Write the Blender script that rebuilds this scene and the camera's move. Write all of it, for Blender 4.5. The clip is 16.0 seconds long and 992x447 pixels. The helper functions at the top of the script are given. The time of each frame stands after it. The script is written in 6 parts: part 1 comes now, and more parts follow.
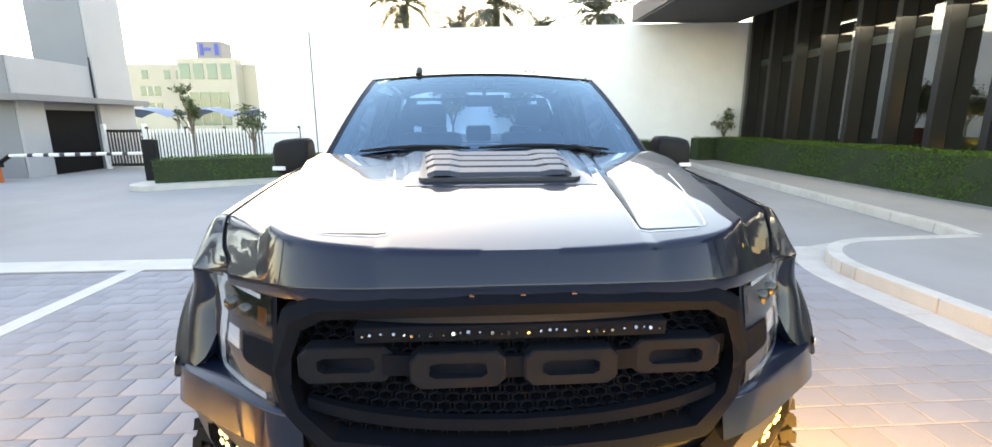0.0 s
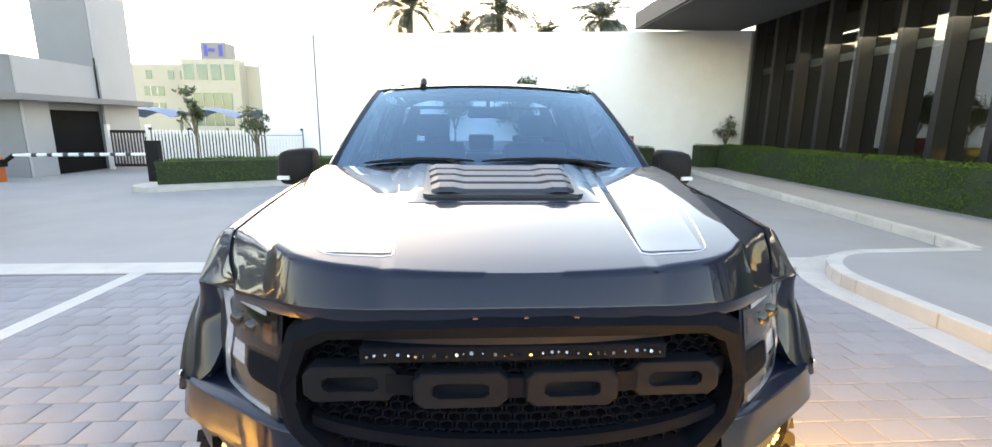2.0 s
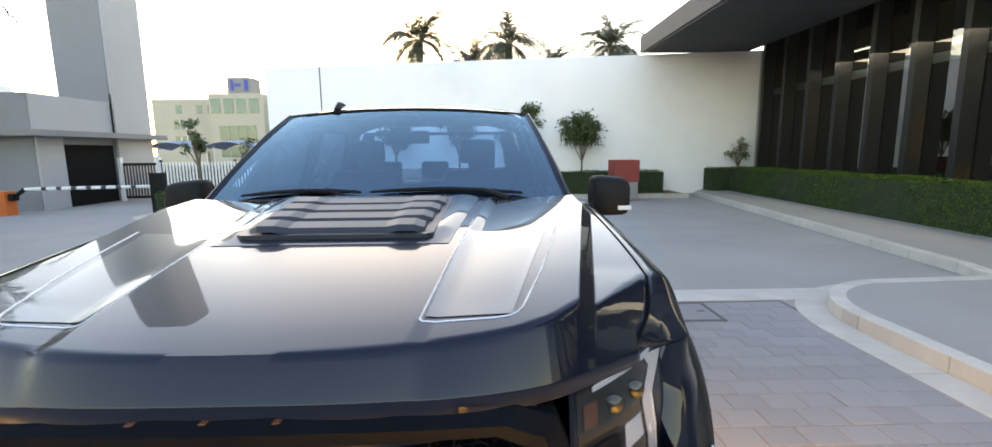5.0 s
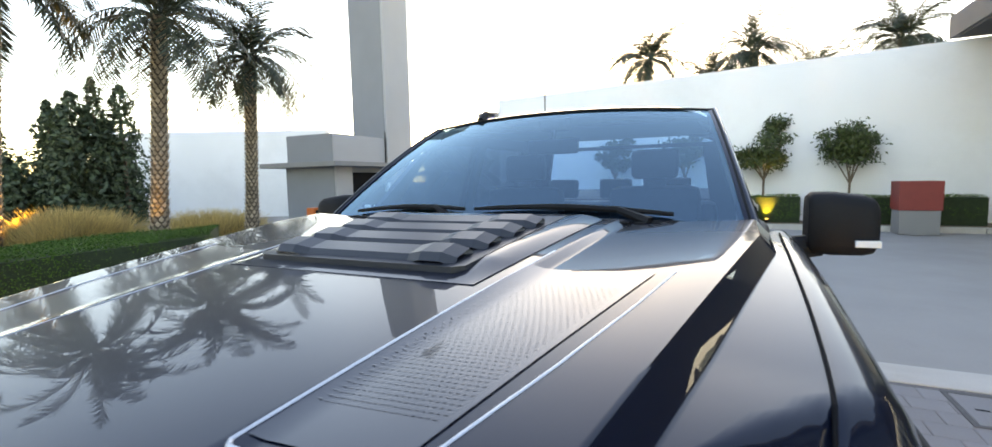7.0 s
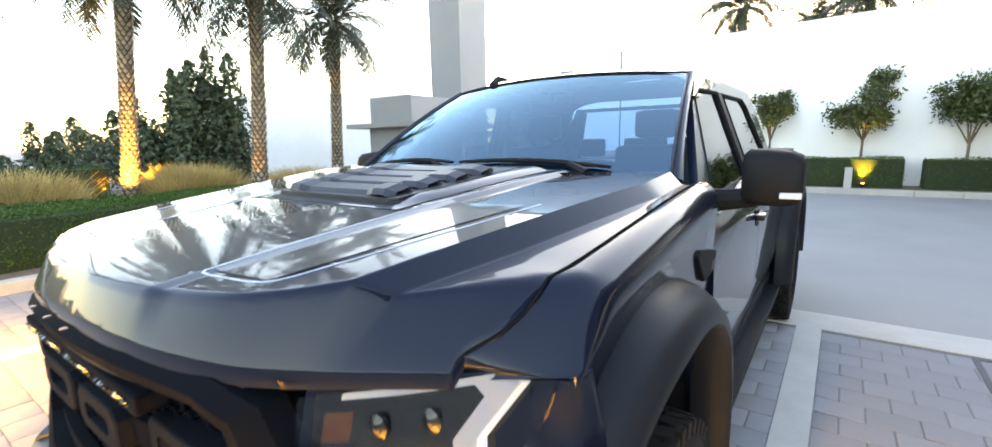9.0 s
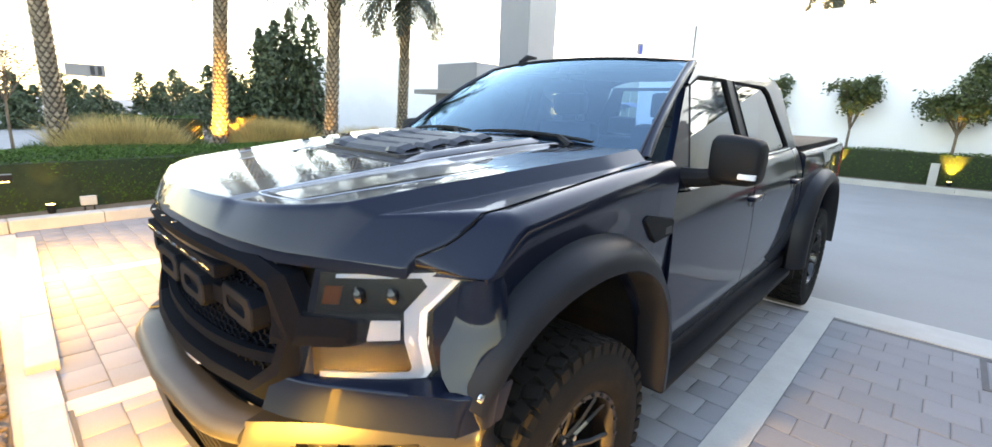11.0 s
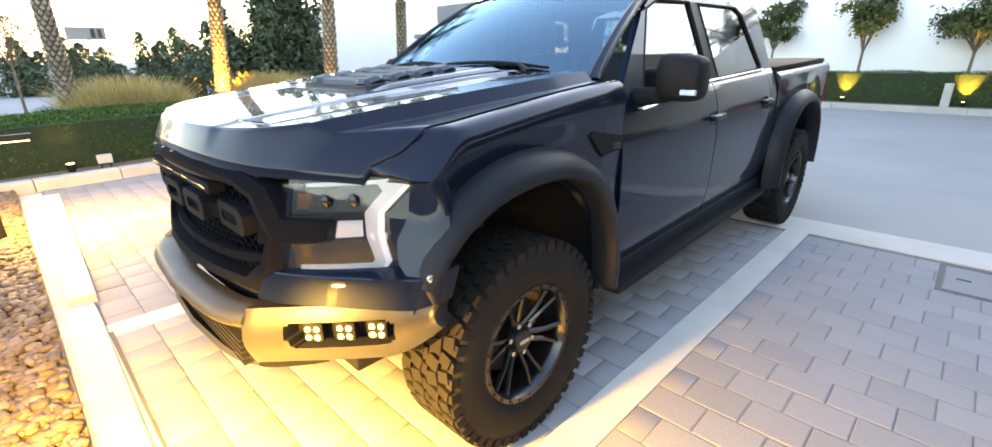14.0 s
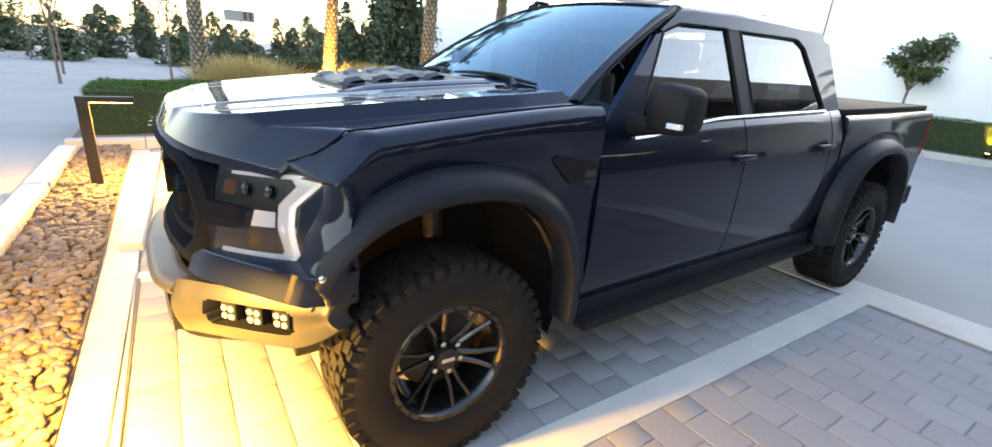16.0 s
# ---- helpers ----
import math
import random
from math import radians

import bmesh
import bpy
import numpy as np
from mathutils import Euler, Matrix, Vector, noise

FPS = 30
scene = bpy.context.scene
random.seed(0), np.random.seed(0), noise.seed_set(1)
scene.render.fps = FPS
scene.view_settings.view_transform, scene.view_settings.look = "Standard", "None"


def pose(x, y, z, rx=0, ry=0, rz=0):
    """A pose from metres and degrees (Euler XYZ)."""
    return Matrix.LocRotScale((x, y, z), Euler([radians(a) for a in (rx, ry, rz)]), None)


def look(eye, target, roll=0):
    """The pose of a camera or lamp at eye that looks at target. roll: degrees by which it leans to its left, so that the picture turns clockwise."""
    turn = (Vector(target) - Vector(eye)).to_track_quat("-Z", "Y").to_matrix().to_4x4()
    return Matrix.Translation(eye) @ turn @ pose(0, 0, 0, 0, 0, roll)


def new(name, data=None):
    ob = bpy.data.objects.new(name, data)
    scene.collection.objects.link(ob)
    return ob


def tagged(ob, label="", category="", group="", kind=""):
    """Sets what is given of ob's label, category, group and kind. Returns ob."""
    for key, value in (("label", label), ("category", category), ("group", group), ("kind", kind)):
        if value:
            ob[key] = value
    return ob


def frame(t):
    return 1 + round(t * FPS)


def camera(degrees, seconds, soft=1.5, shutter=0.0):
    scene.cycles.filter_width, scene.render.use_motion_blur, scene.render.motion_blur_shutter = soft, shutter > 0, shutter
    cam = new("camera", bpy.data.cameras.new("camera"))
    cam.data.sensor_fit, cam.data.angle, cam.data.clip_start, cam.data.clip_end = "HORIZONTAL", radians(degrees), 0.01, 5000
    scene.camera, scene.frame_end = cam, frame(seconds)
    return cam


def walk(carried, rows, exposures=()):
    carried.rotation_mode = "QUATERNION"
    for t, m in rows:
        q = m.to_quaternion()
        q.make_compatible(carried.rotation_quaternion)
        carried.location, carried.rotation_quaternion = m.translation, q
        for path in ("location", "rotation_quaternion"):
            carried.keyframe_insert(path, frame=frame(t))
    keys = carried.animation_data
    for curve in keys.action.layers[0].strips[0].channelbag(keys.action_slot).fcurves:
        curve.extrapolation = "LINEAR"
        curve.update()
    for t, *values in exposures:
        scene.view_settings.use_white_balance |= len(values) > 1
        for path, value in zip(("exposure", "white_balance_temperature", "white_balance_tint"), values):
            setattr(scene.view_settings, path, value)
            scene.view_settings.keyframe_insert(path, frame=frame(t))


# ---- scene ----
cam = camera(91.9, 16.0, shutter=0.5)
PATH = [
    (0, (-0.129, -1.05, 1.637), (-0.006, 0.902, 1.221), -0.2),
    (0.5, (-0.13, -1.051, 1.639), (0.0, 0.901, 1.225), -0.1),
    (1, (-0.131, -1.057, 1.67), (-0.003, 0.893, 1.244), 0.0),
    (1.5, (-0.144, -1.06, 1.687), (-0.019, 0.891, 1.268), 0.2),
    (2, (-0.138, -1.058, 1.688), (-0.018, 0.898, 1.286), 0.5),
    (2.5, (-0.134, -1.064, 1.697), (-0.014, 0.893, 1.302), 0.8),
    (3, (-0.105, -1.061, 1.712), (0.019, 0.898, 1.329), 0.9),
    (3.5, (0.024, -0.993, 1.748), (0.063, 0.981, 1.429), 1.9),
    (3.7, (0.092, -0.945, 1.747), (0.113, 1.031, 1.439), 1.6),
    (5.8, (0.65, -0.538, 1.637), (0.652, 1.442, 1.352), -2.7),
    (6, (0.688, -0.458, 1.633), (0.504, 1.518, 1.379), -2.4),
    (6.5, (0.749, -0.256, 1.633), (-0.022, 1.577, 1.422), -2.0),
    (7, (0.789, -0.123, 1.611), (-0.082, 1.669, 1.43), -1.2),
    (7.5, (0.943, -0.099, 1.617), (-0.039, 1.633, 1.437), 1.8),
    (8, (1.113, -0.064, 1.607), (-0.001, 1.576, 1.342), 2.1),
    (8.5, (1.234, -0.116, 1.596), (0.093, 1.495, 1.279), -1.6),
    (9, (1.341, -0.232, 1.591), (0.19, 1.368, 1.256), -1.1),
    (9.2, (1.384, -0.283, 1.587), (0.237, 1.319, 1.244), -0.8),
    (11.3, (1.899, -0.407, 1.609), (0.552, 0.998, 1.147), 2.3),
    (11.5, (1.963, -0.453, 1.604), (0.613, 0.947, 1.142), 2.3),
    (12, (2.05, -0.512, 1.602), (0.705, 0.887, 1.118), 2.0),
    (12.5, (2.086, -0.51, 1.584), (0.744, 0.882, 1.071), 1.5),
    (13, (2.086, -0.494, 1.563), (0.761, 0.894, 0.999), 0.7),
    (13.5, (2.094, -0.482, 1.559), (0.783, 0.898, 0.946), 0.3),
    (14, (2.147, -0.406, 1.552), (0.82, 0.936, 0.888), -0.9),
    (14.5, (2.241, -0.302, 1.585), (0.869, 0.971, 0.882), -1.1),
    (15, (2.271, -0.222, 1.597), (0.82, 0.954, 0.882), -1.1),
    (15.5, (2.303, -0.084, 1.593), (0.804, 1.049, 0.907), 2.1),
    (16, (2.462, 0.079, 1.587), (0.901, 1.15, 0.941), 4.3),
]
walk(cam, [(t, look(eye, target, roll)) for t, eye, target, roll in PATH], [(t, e, k, 8) for t, e, k in ((0, 3.15, 12200), (0.5, 3.15, 12200), (1.0, 3.35, 12200), (1.5, 3.25, 12200), (2.0, 3.05, 12200), (3.0, 3.05, 12200), (3.5, 2.8, 11800), (6.5, 2.45, 11500), (7.5, 2.5, 11500), (8.0, 2.85, 11800), (9.0, 3.0, 11800), (11.5, 3.0, 11400), (13.5, 3.05, 10900), (15, 2.95, 10500), (16, 2.88, 10600))])

# ---- light ----
world = bpy.data.worlds.new("world")
scene.world = world
world.use_nodes = True
wn = world.node_tree.nodes
sky = wn.new("ShaderNodeTexSky")
sky.sky_type = "NISHITA"
sky.sun_disc = False
sky.sun_elevation = radians(10)
sky.sun_rotation = radians(-12)
sky.air_density, sky.dust_density, sky.ozone_density = 1.0, 0.4, 1.0
haze = wn.new("ShaderNodeVectorMath")   # an even veil of haze over the clear sky
haze.operation = "ADD"
haze.inputs[1].default_value = (0.08, 0.24, 0.95)
pale = wn.new("ShaderNodeVectorMath")
pale.operation = "MULTIPLY"
pale.inputs[1].default_value = (0.95, 0.96, 1.09)
world.node_tree.links.new(sky.outputs[0], pale.inputs[0])
world.node_tree.links.new(pale.outputs[0], haze.inputs[0])
wn["Background"].inputs[1].default_value = 0.15
world.node_tree.links.new(haze.outputs[0], wn["Background"].inputs[0])


def lamp(name, kind, m, energy, colour, **more):
    data = bpy.data.lights.new(name, kind)
    data.energy, data.color = energy, colour
    if kind == "SUN":
        data.angle = more["angle"]
    elif kind == "AREA":
        data.shape, data.size, data.size_y = "RECTANGLE", more["size"], more["size_y"]
    elif kind == "SPOT":
        data.spot_size, data.spot_blend, data.shadow_soft_size = more["spot"], 0.6, 0.04
    else:
        data.shadow_soft_size = more.get("radius", 0.05)
    ob = new(name, data)
    ob.matrix_world = m
    return ob


WARM = (1.0, 0.60, 0.15)


# ---- materials ----
def material(name, base, rough=0.6, metal=0.0, vary=0.12, scale=6.0, bump=0.0, bump_scale=40.0, coat=0.0, spec=0.5, dirt=None, dirt_amount=0.3, random=0.0, island=0.0):
    m = bpy.data.materials.new(name)
    m.use_nodes = True
    nodes, links = m.node_tree.nodes, m.node_tree.links
    p = nodes["Principled BSDF"]
    p.inputs["Roughness"].default_value = rough
    p.inputs["Metallic"].default_value = metal
    p.inputs["Coat Weight"].default_value = coat
    p.inputs["Coat Roughness"].default_value = 0.03
    p.inputs["Specular IOR Level"].default_value = spec
    co = nodes.new("ShaderNodeTexCoord")
    big = nodes.new("ShaderNodeTexNoise")
    big.inputs["Scale"].default_value, big.inputs["Detail"].default_value = scale, 6.0
    links.new(co.outputs["Object"], big.inputs["Vector"])
    fine = nodes.new("ShaderNodeTexNoise")
    fine.inputs["Scale"].default_value, fine.inputs["Detail"].default_value = bump_scale, 4.0
    links.new(co.outputs["Object"], fine.inputs["Vector"])
    dark = [c * (1 - vary) for c in base]
    light = [min(1, c * (1 + vary)) for c in base]
    mix = nodes.new("ShaderNodeMix")
    mix.data_type = "RGBA"
    mix.inputs["A"].default_value, mix.inputs["B"].default_value = (*dark, 1), (*light, 1)
    ramp = nodes.new("ShaderNodeMapRange")
    ramp.inputs["From Min"].default_value, ramp.inputs["From Max"].default_value = 0.3, 0.7
    add = nodes.new("ShaderNodeMath")
    add.operation = "MULTIPLY_ADD"
    add.inputs[1].default_value, add.inputs[2].default_value = 0.35, 0.0
    links.new(fine.outputs["Fac"], add.inputs[0])
    two = nodes.new("ShaderNodeMath")
    two.operation = "MULTIPLY_ADD"
    two.inputs[1].default_value = 0.65
    links.new(big.outputs["Fac"], two.inputs[0])
    links.new(add.outputs[0], two.inputs[2])
    links.new(two.outputs[0], ramp.inputs["Value"])
    links.new(ramp.outputs[0], mix.inputs["Factor"])
    colour = mix.outputs["Result"]
    if random or island:
        if random:
            info = nodes.new("ShaderNodeObjectInfo")
            r = info.outputs["Random"]
        else:
            info = nodes.new("ShaderNodeNewGeometry")
            r = info.outputs["Random Per Island"]
        rr = nodes.new("ShaderNodeMapRange")
        amount = random or island
        rr.inputs["To Min"].default_value, rr.inputs["To Max"].default_value = 1 - amount, 1 + amount
        links.new(r, rr.inputs["Value"])
        mul = nodes.new("ShaderNodeVectorMath")
        mul.operation = "SCALE"
        links.new(colour, mul.inputs[0])
        links.new(rr.outputs[0], mul.inputs["Scale"])
        colour = mul.outputs[0]
    if dirt:
        patch = nodes.new("ShaderNodeTexNoise")
        patch.inputs["Scale"].default_value, patch.inputs["Detail"].default_value, patch.inputs["Roughness"].default_value = scale * 0.4, 8.0, 0.7
        links.new(co.outputs["Object"], patch.inputs["Vector"])
        pr = nodes.new("ShaderNodeMapRange")
        pr.inputs["From Min"].default_value, pr.inputs["From Max"].default_value, pr.inputs["To Max"].default_value = 0.5, 0.72, dirt_amount
        links.new(patch.outputs["Fac"], pr.inputs["Value"])
        dm = nodes.new("ShaderNodeMix")
        dm.data_type = "RGBA"
        dm.inputs["B"].default_value = (*dirt, 1)
        links.new(pr.outputs[0], dm.inputs["Factor"])
        links.new(colour, dm.inputs["A"])
        colour = dm.outputs["Result"]
    links.new(colour, p.inputs["Base Color"])
    if bump:
        b = nodes.new("ShaderNodeBump")
        b.inputs["Strength"].default_value, b.inputs["Distance"].default_value = bump, 0.01
        links.new(fine.outputs["Fac"], b.inputs["Height"])
        links.new(b.outputs[0], p.inputs["Normal"])
    return m


def glow(name, colour, strength):
    m = bpy.data.materials.new(name)
    m.use_nodes = True
    p = m.node_tree.nodes["Principled BSDF"]
    p.inputs["Base Color"].default_value = (*colour, 1)
    p.inputs["Emission Color"].default_value = (*colour, 1)
    p.inputs["Emission Strength"].default_value = strength
    return m


def glass(name, tint, clear, mirror=0.05, sheen=(1.0, 1.0, 1.0)):
    """Thin glass: a tinted see-through layer under a mirror coat that grows towards grazing angles."""
    m = bpy.data.materials.new(name)
    m.use_nodes = True
    nodes, links = m.node_tree.nodes, m.node_tree.links
    nodes.remove(nodes["Principled BSDF"])
    see = nodes.new("ShaderNodeBsdfTransparent")
    see.inputs[0].default_value = (*[c * clear for c in tint], 1)
    gloss = nodes.new("ShaderNodeBsdfGlossy")
    gloss.inputs["Color"].default_value = (*sheen, 1)
    gloss.inputs["Roughness"].default_value = 0.02
    edge = nodes.new("ShaderNodeLayerWeight")
    edge.inputs["Blend"].default_value = 0.5
    steep = nodes.new("ShaderNodeMath")
    steep.operation, steep.inputs[1].default_value = "POWER", 5.0
    fres = nodes.new("ShaderNodeMath")
    fres.operation, fres.inputs[1].default_value, fres.inputs[2].default_value = "MULTIPLY_ADD", 1 - mirror, mirror
    links.new(edge.outputs["Facing"], steep.inputs[0])
    links.new(steep.outputs[0], fres.inputs[0])
    mix = nodes.new("ShaderNodeMixShader")
    links.new(fres.outputs[0], mix.inputs[0])
    links.new(see.outputs[0], mix.inputs[1])
    links.new(gloss.outputs[0], mix.inputs[2])
    links.new(mix.outputs[0], nodes["Material Output"].inputs[0])
    return m


PAINT = material("slate_paint", (0.0031, 0.0066, 0.0175), 0.36, 0.25, 0.05, 3.0, coat=1.0)
PAINT.node_tree.nodes["Principled BSDF"].inputs["Coat IOR"].default_value = 1.34
PAINT.node_tree.nodes["Principled BSDF"].inputs["Specular IOR Level"].default_value = 0.1
PAINT.node_tree.nodes["Principled BSDF"].inputs["Coat Roughness"].default_value = 0.012
FLARE = material("black_paint", (0.014, 0.015, 0.018), 0.38, 0.0, 0.1, 8.0, bump=0.03, bump_scale=400, coat=0.0, spec=0.15)
BLACK = material("black_plastic", (0.013, 0.013, 0.014), 0.55, 0.0, 0.15, 12.0, bump=0.08, bump_scale=300, spec=0.1)
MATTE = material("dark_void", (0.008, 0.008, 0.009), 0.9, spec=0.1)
BUMPER = material("bumper_paint", (0.034, 0.034, 0.035), 0.36, 0.5, 0.08, 5.0)
GREY = material("grey_plastic", (0.022, 0.023, 0.026), 0.5, 0.0, 0.1, 10.0)
SCOOP = material("vent_plastic", (0.016, 0.019, 0.026), 0.36, 0.0, 0.1, 12.0, bump=0.03, bump_scale=300, spec=0.5)
GRILLE = material("grille_plastic", (0.0042, 0.0055, 0.0085), 0.8, 0.0, 0.15, 12.0, bump=0.05, bump_scale=300, spec=0.05)
CHROME = material("chrome", (0.7, 0.7, 0.7), 0.12, 1.0, 0.03)
RIM = material("rim_metal", (0.06, 0.058, 0.056), 0.2, 0.9, 0.1)
DARKRIM = material("rim_dark", (0.015, 0.015, 0.016), 0.35, 0.4, 0.1)
RUBBER = material("tyre_rubber", (0.010, 0.009, 0.008), 0.85, 0.0, 0.25, 14.0, bump=0.15, bump_scale=150, dirt=(0.035, 0.026, 0.018), dirt_amount=0.35, spec=0.2)
WHITELED = material("led_lens", (0.62, 0.64, 0.67), 0.3, 0.0, 0.03, coat=0.4)
AMBER = material("amber_lens", (0.13, 0.035, 0.01), 0.2, 0.0, 0.05, coat=0.6)
REDLENS = material("red_lens", (0.3, 0.01, 0.01), 0.2, 0.0, 0.05, coat=0.6)
LAMPLED = glow("fog_led", (1.0, 0.74, 0.36), 0.28)
DARKCHROME = material("dark_chrome", (0.05, 0.05, 0.05), 0.2, 0.8, 0.15, 14.0)
SILVER = material("reflector", (0.6, 0.6, 0.58), 0.2, 1.0, 0.05)
SMOKED = material("smoked_reflector", (0.34, 0.33, 0.31), 0.15, 0.9, 0.1)
LEATHER = material("seat_leather", (0.03, 0.03, 0.034), 0.6, 0.0, 0.2, 20.0, bump=0.1)
# blue gloss colour paints the blue of the mirrored sky into the windscreen
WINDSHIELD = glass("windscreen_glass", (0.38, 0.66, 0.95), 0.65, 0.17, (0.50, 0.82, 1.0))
SIDEGLASS = glass("tinted_glass", (0.3, 0.33, 0.36), 0.3, 0.2)
REARGLASS = glass("rear_glass", (0.85, 0.93, 1.0), 0.95, 0.05)
LAMPGLASS = glass("lamp_glass", (0.8, 0.82, 0.85), 0.85, 0.035)
FACADEGLASS = glass("facade_glass", (0.42, 0.5, 0.52), 0.5, 0.15)
# pale metal whose colour stands in for the highlight along the insert frames
EDGE_GLINT = material("edge_glint", (0.55, 0.56, 0.58), 0.3, 0.7, 0.05)

PAVER = material("paver", (0.25, 0.248, 0.255), 0.85, 0.0, 0.10, 2.0, bump=0.35, bump_scale=90, dirt=(0.16, 0.14, 0.12), dirt_amount=0.35, island=0.07)
PAVER_ONE = material("paver_single", (0.25, 0.248, 0.255), 0.85, 0.0, 0.10, 2.0, bump=0.35, bump_scale=90, dirt=(0.16, 0.14, 0.12), dirt_amount=0.35, random=0.07)
JOINT = material("joint_sand", (0.155, 0.15, 0.145), 0.95, 0.0, 0.2, 20.0, bump=0.3)
ROAD = material("road_concrete", (0.305, 0.292, 0.276), 0.85, 0.0, 0.10, 0.7, bump=0.25, bump_scale=60, dirt=(0.22, 0.20, 0.19), dirt_amount=0.45)
STRIP = material("light_concrete", (0.50, 0.475, 0.43), 0.85, 0.0, 0.10, 3.0, bump=0.25, bump_scale=70, dirt=(0.30, 0.27, 0.23), dirt_amount=0.4)
KERB = material("kerb_concrete", (0.48, 0.45, 0.40), 0.85, 0.0, 0.10, 4.0, bump=0.3, bump_scale=60, dirt=(0.30, 0.26, 0.2), dirt_amount=0.4, random=0.06)
PLASTER = material("white_plaster", (0.87, 0.875, 0.88), 0.85, 0.0, 0.035, 0.5, bump=0.12, bump_scale=50, dirt=(0.60, 0.60, 0.60), dirt_amount=0.3)
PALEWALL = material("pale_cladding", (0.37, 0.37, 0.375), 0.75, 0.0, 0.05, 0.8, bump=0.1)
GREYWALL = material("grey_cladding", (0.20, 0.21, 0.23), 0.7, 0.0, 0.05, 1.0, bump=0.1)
CREAM = material("cream_render", (0.40, 0.37, 0.30), 0.85, 0.0, 0.05, 0.3)
DARKMETAL = material("dark_metal", (0.02, 0.021, 0.023), 0.45, 0.5, 0.1)
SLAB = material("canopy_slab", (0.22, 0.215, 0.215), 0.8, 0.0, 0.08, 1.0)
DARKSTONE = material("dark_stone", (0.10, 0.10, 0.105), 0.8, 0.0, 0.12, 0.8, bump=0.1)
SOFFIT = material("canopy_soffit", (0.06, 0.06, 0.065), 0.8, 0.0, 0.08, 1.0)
GREENGLASS = material("green_window", (0.03, 0.115, 0.105), 0.15, 0.0, 0.15, 0.5, coat=0.5)
BLUECANOPY = material("blue_canopy", (0.13, 0.19, 0.27), 0.7, 0.0, 0.1, 1.0)
ORANGE = material("orange_paint", (0.60, 0.12, 0.02), 0.45, 0.0, 0.1, 5.0)
REDPOT = material("red_planter", (0.24, 0.03, 0.025), 0.5, 0.0, 0.1, 5.0)
WHITEPAINT = material("white_paint", (0.75, 0.74, 0.72), 0.5, 0.0, 0.06, 5.0)
BRONZE = material("bollard_bronze", (0.026, 0.023, 0.021), 0.5, 0.5, 0.1, 10.0)
BLUESIGN = material("sign_blue", (0.03, 0.06, 0.35), 0.5)
SOIL = material("soil", (0.17, 0.12, 0.08), 0.95, 0.0, 0.3, 8.0, bump=0.5, bump_scale=50)
PEBBLE = material("pebble", (0.13, 0.10, 0.08), 0.75, 0.0, 0.15, 30.0, bump=0.1, island=0.45)
LEAF_HEDGE = material("hedge_leaf", (0.052, 0.11, 0.019), 0.6, 0.0, 0.25, 3.0, island=0.25, spec=0.15)
HEDGE_SHADE = material("hedge_shade", (0.018, 0.032, 0.010), 0.9, 0.0, 0.3, 10.0)
LEAF_PALM = material("palm_leaf", (0.032, 0.042, 0.021), 0.5, 0.0, 0.25, 2.0, island=0.3)
LEAF_DARK = material("conifer_leaf", (0.055, 0.08, 0.038), 0.7, 0.0, 0.3, 2.0, island=0.4)
LEAF_TREE = material("shrub_leaf", (0.058, 0.085, 0.024), 0.5, 0.0, 0.3, 3.0, island=0.4)
LEAF_BROWN = material("brown_leaf", (0.14, 0.07, 0.03), 0.6, 0.0, 0.3, 3.0, island=0.4)
PALM_SCALE = material("palm_scale", (0.27, 0.21, 0.145), 0.85, 0.0, 0.3, 8.0, bump=0.5, bump_scale=50, island=0.4)
TRUNK_PALM = material("palm_trunk", (0.05, 0.035, 0.022), 0.85, 0.0, 0.3, 8.0, bump=0.5, bump_scale=50, island=0.3)
BARK = material("bark", (0.16, 0.12, 0.085), 0.9, 0.0, 0.3, 10.0, bump=0.5, bump_scale=50)
GRASS = material("dry_grass", (0.50, 0.37, 0.15), 0.7, 0.0, 0.25, 2.0, island=0.35)
LAWN = material("lawn", (0.06, 0.13, 0.025), 0.7, 0.0, 0.3, 3.0, bump=0.5)
WARMGLOW = glow("warm_lamp", (1.0, 0.62, 0.2), 4.0)
INNERGLOW = glow("indoor_lamp", (1.0, 0.55, 0.15), 5.0)
COOLGLOW = glow("ceiling_light", (0.8, 0.9, 1.0), 1.2)


# ---- mesh helpers ----
def mesh_ob(name, verts, faces, mat, parent=None, smooth=False, label=""):
    me = bpy.data.meshes.new(name)
    me.from_pydata([tuple(map(float, v)) for v in verts], [], [tuple(map(int, f)) for f in faces])
    me.materials.append(mat)
    if smooth:
        me.shade_smooth()
    me.update()
    ob = new(name, me)
    if parent:
        ob.parent = parent
    if label:
        ob["label"] = label
    return ob


def part(name, bm, mat, parent, label="", smooth=False, angle=35):
    """One bmesh as one mesh object under a thing or a part."""
    bmesh.ops.recalc_face_normals(bm, faces=bm.faces)
    me = bpy.data.meshes.new(name)
    bm.to_mesh(me)
    bm.free()
    me.materials.append(mat)
    if smooth:
        me.shade_smooth()
        me.set_sharp_from_angle(angle=radians(angle))
    ob = new(name, me)
    if parent:
        ob.parent = parent
    if label:
        ob["label"] = label
    return ob


def thing(name, label, category, at=(0, 0, 0), group="", kind=""):
    ob = new(name)
    ob.location = at
    ob.empty_display_size = 0.1
    return tagged(ob, label, category, group, kind)


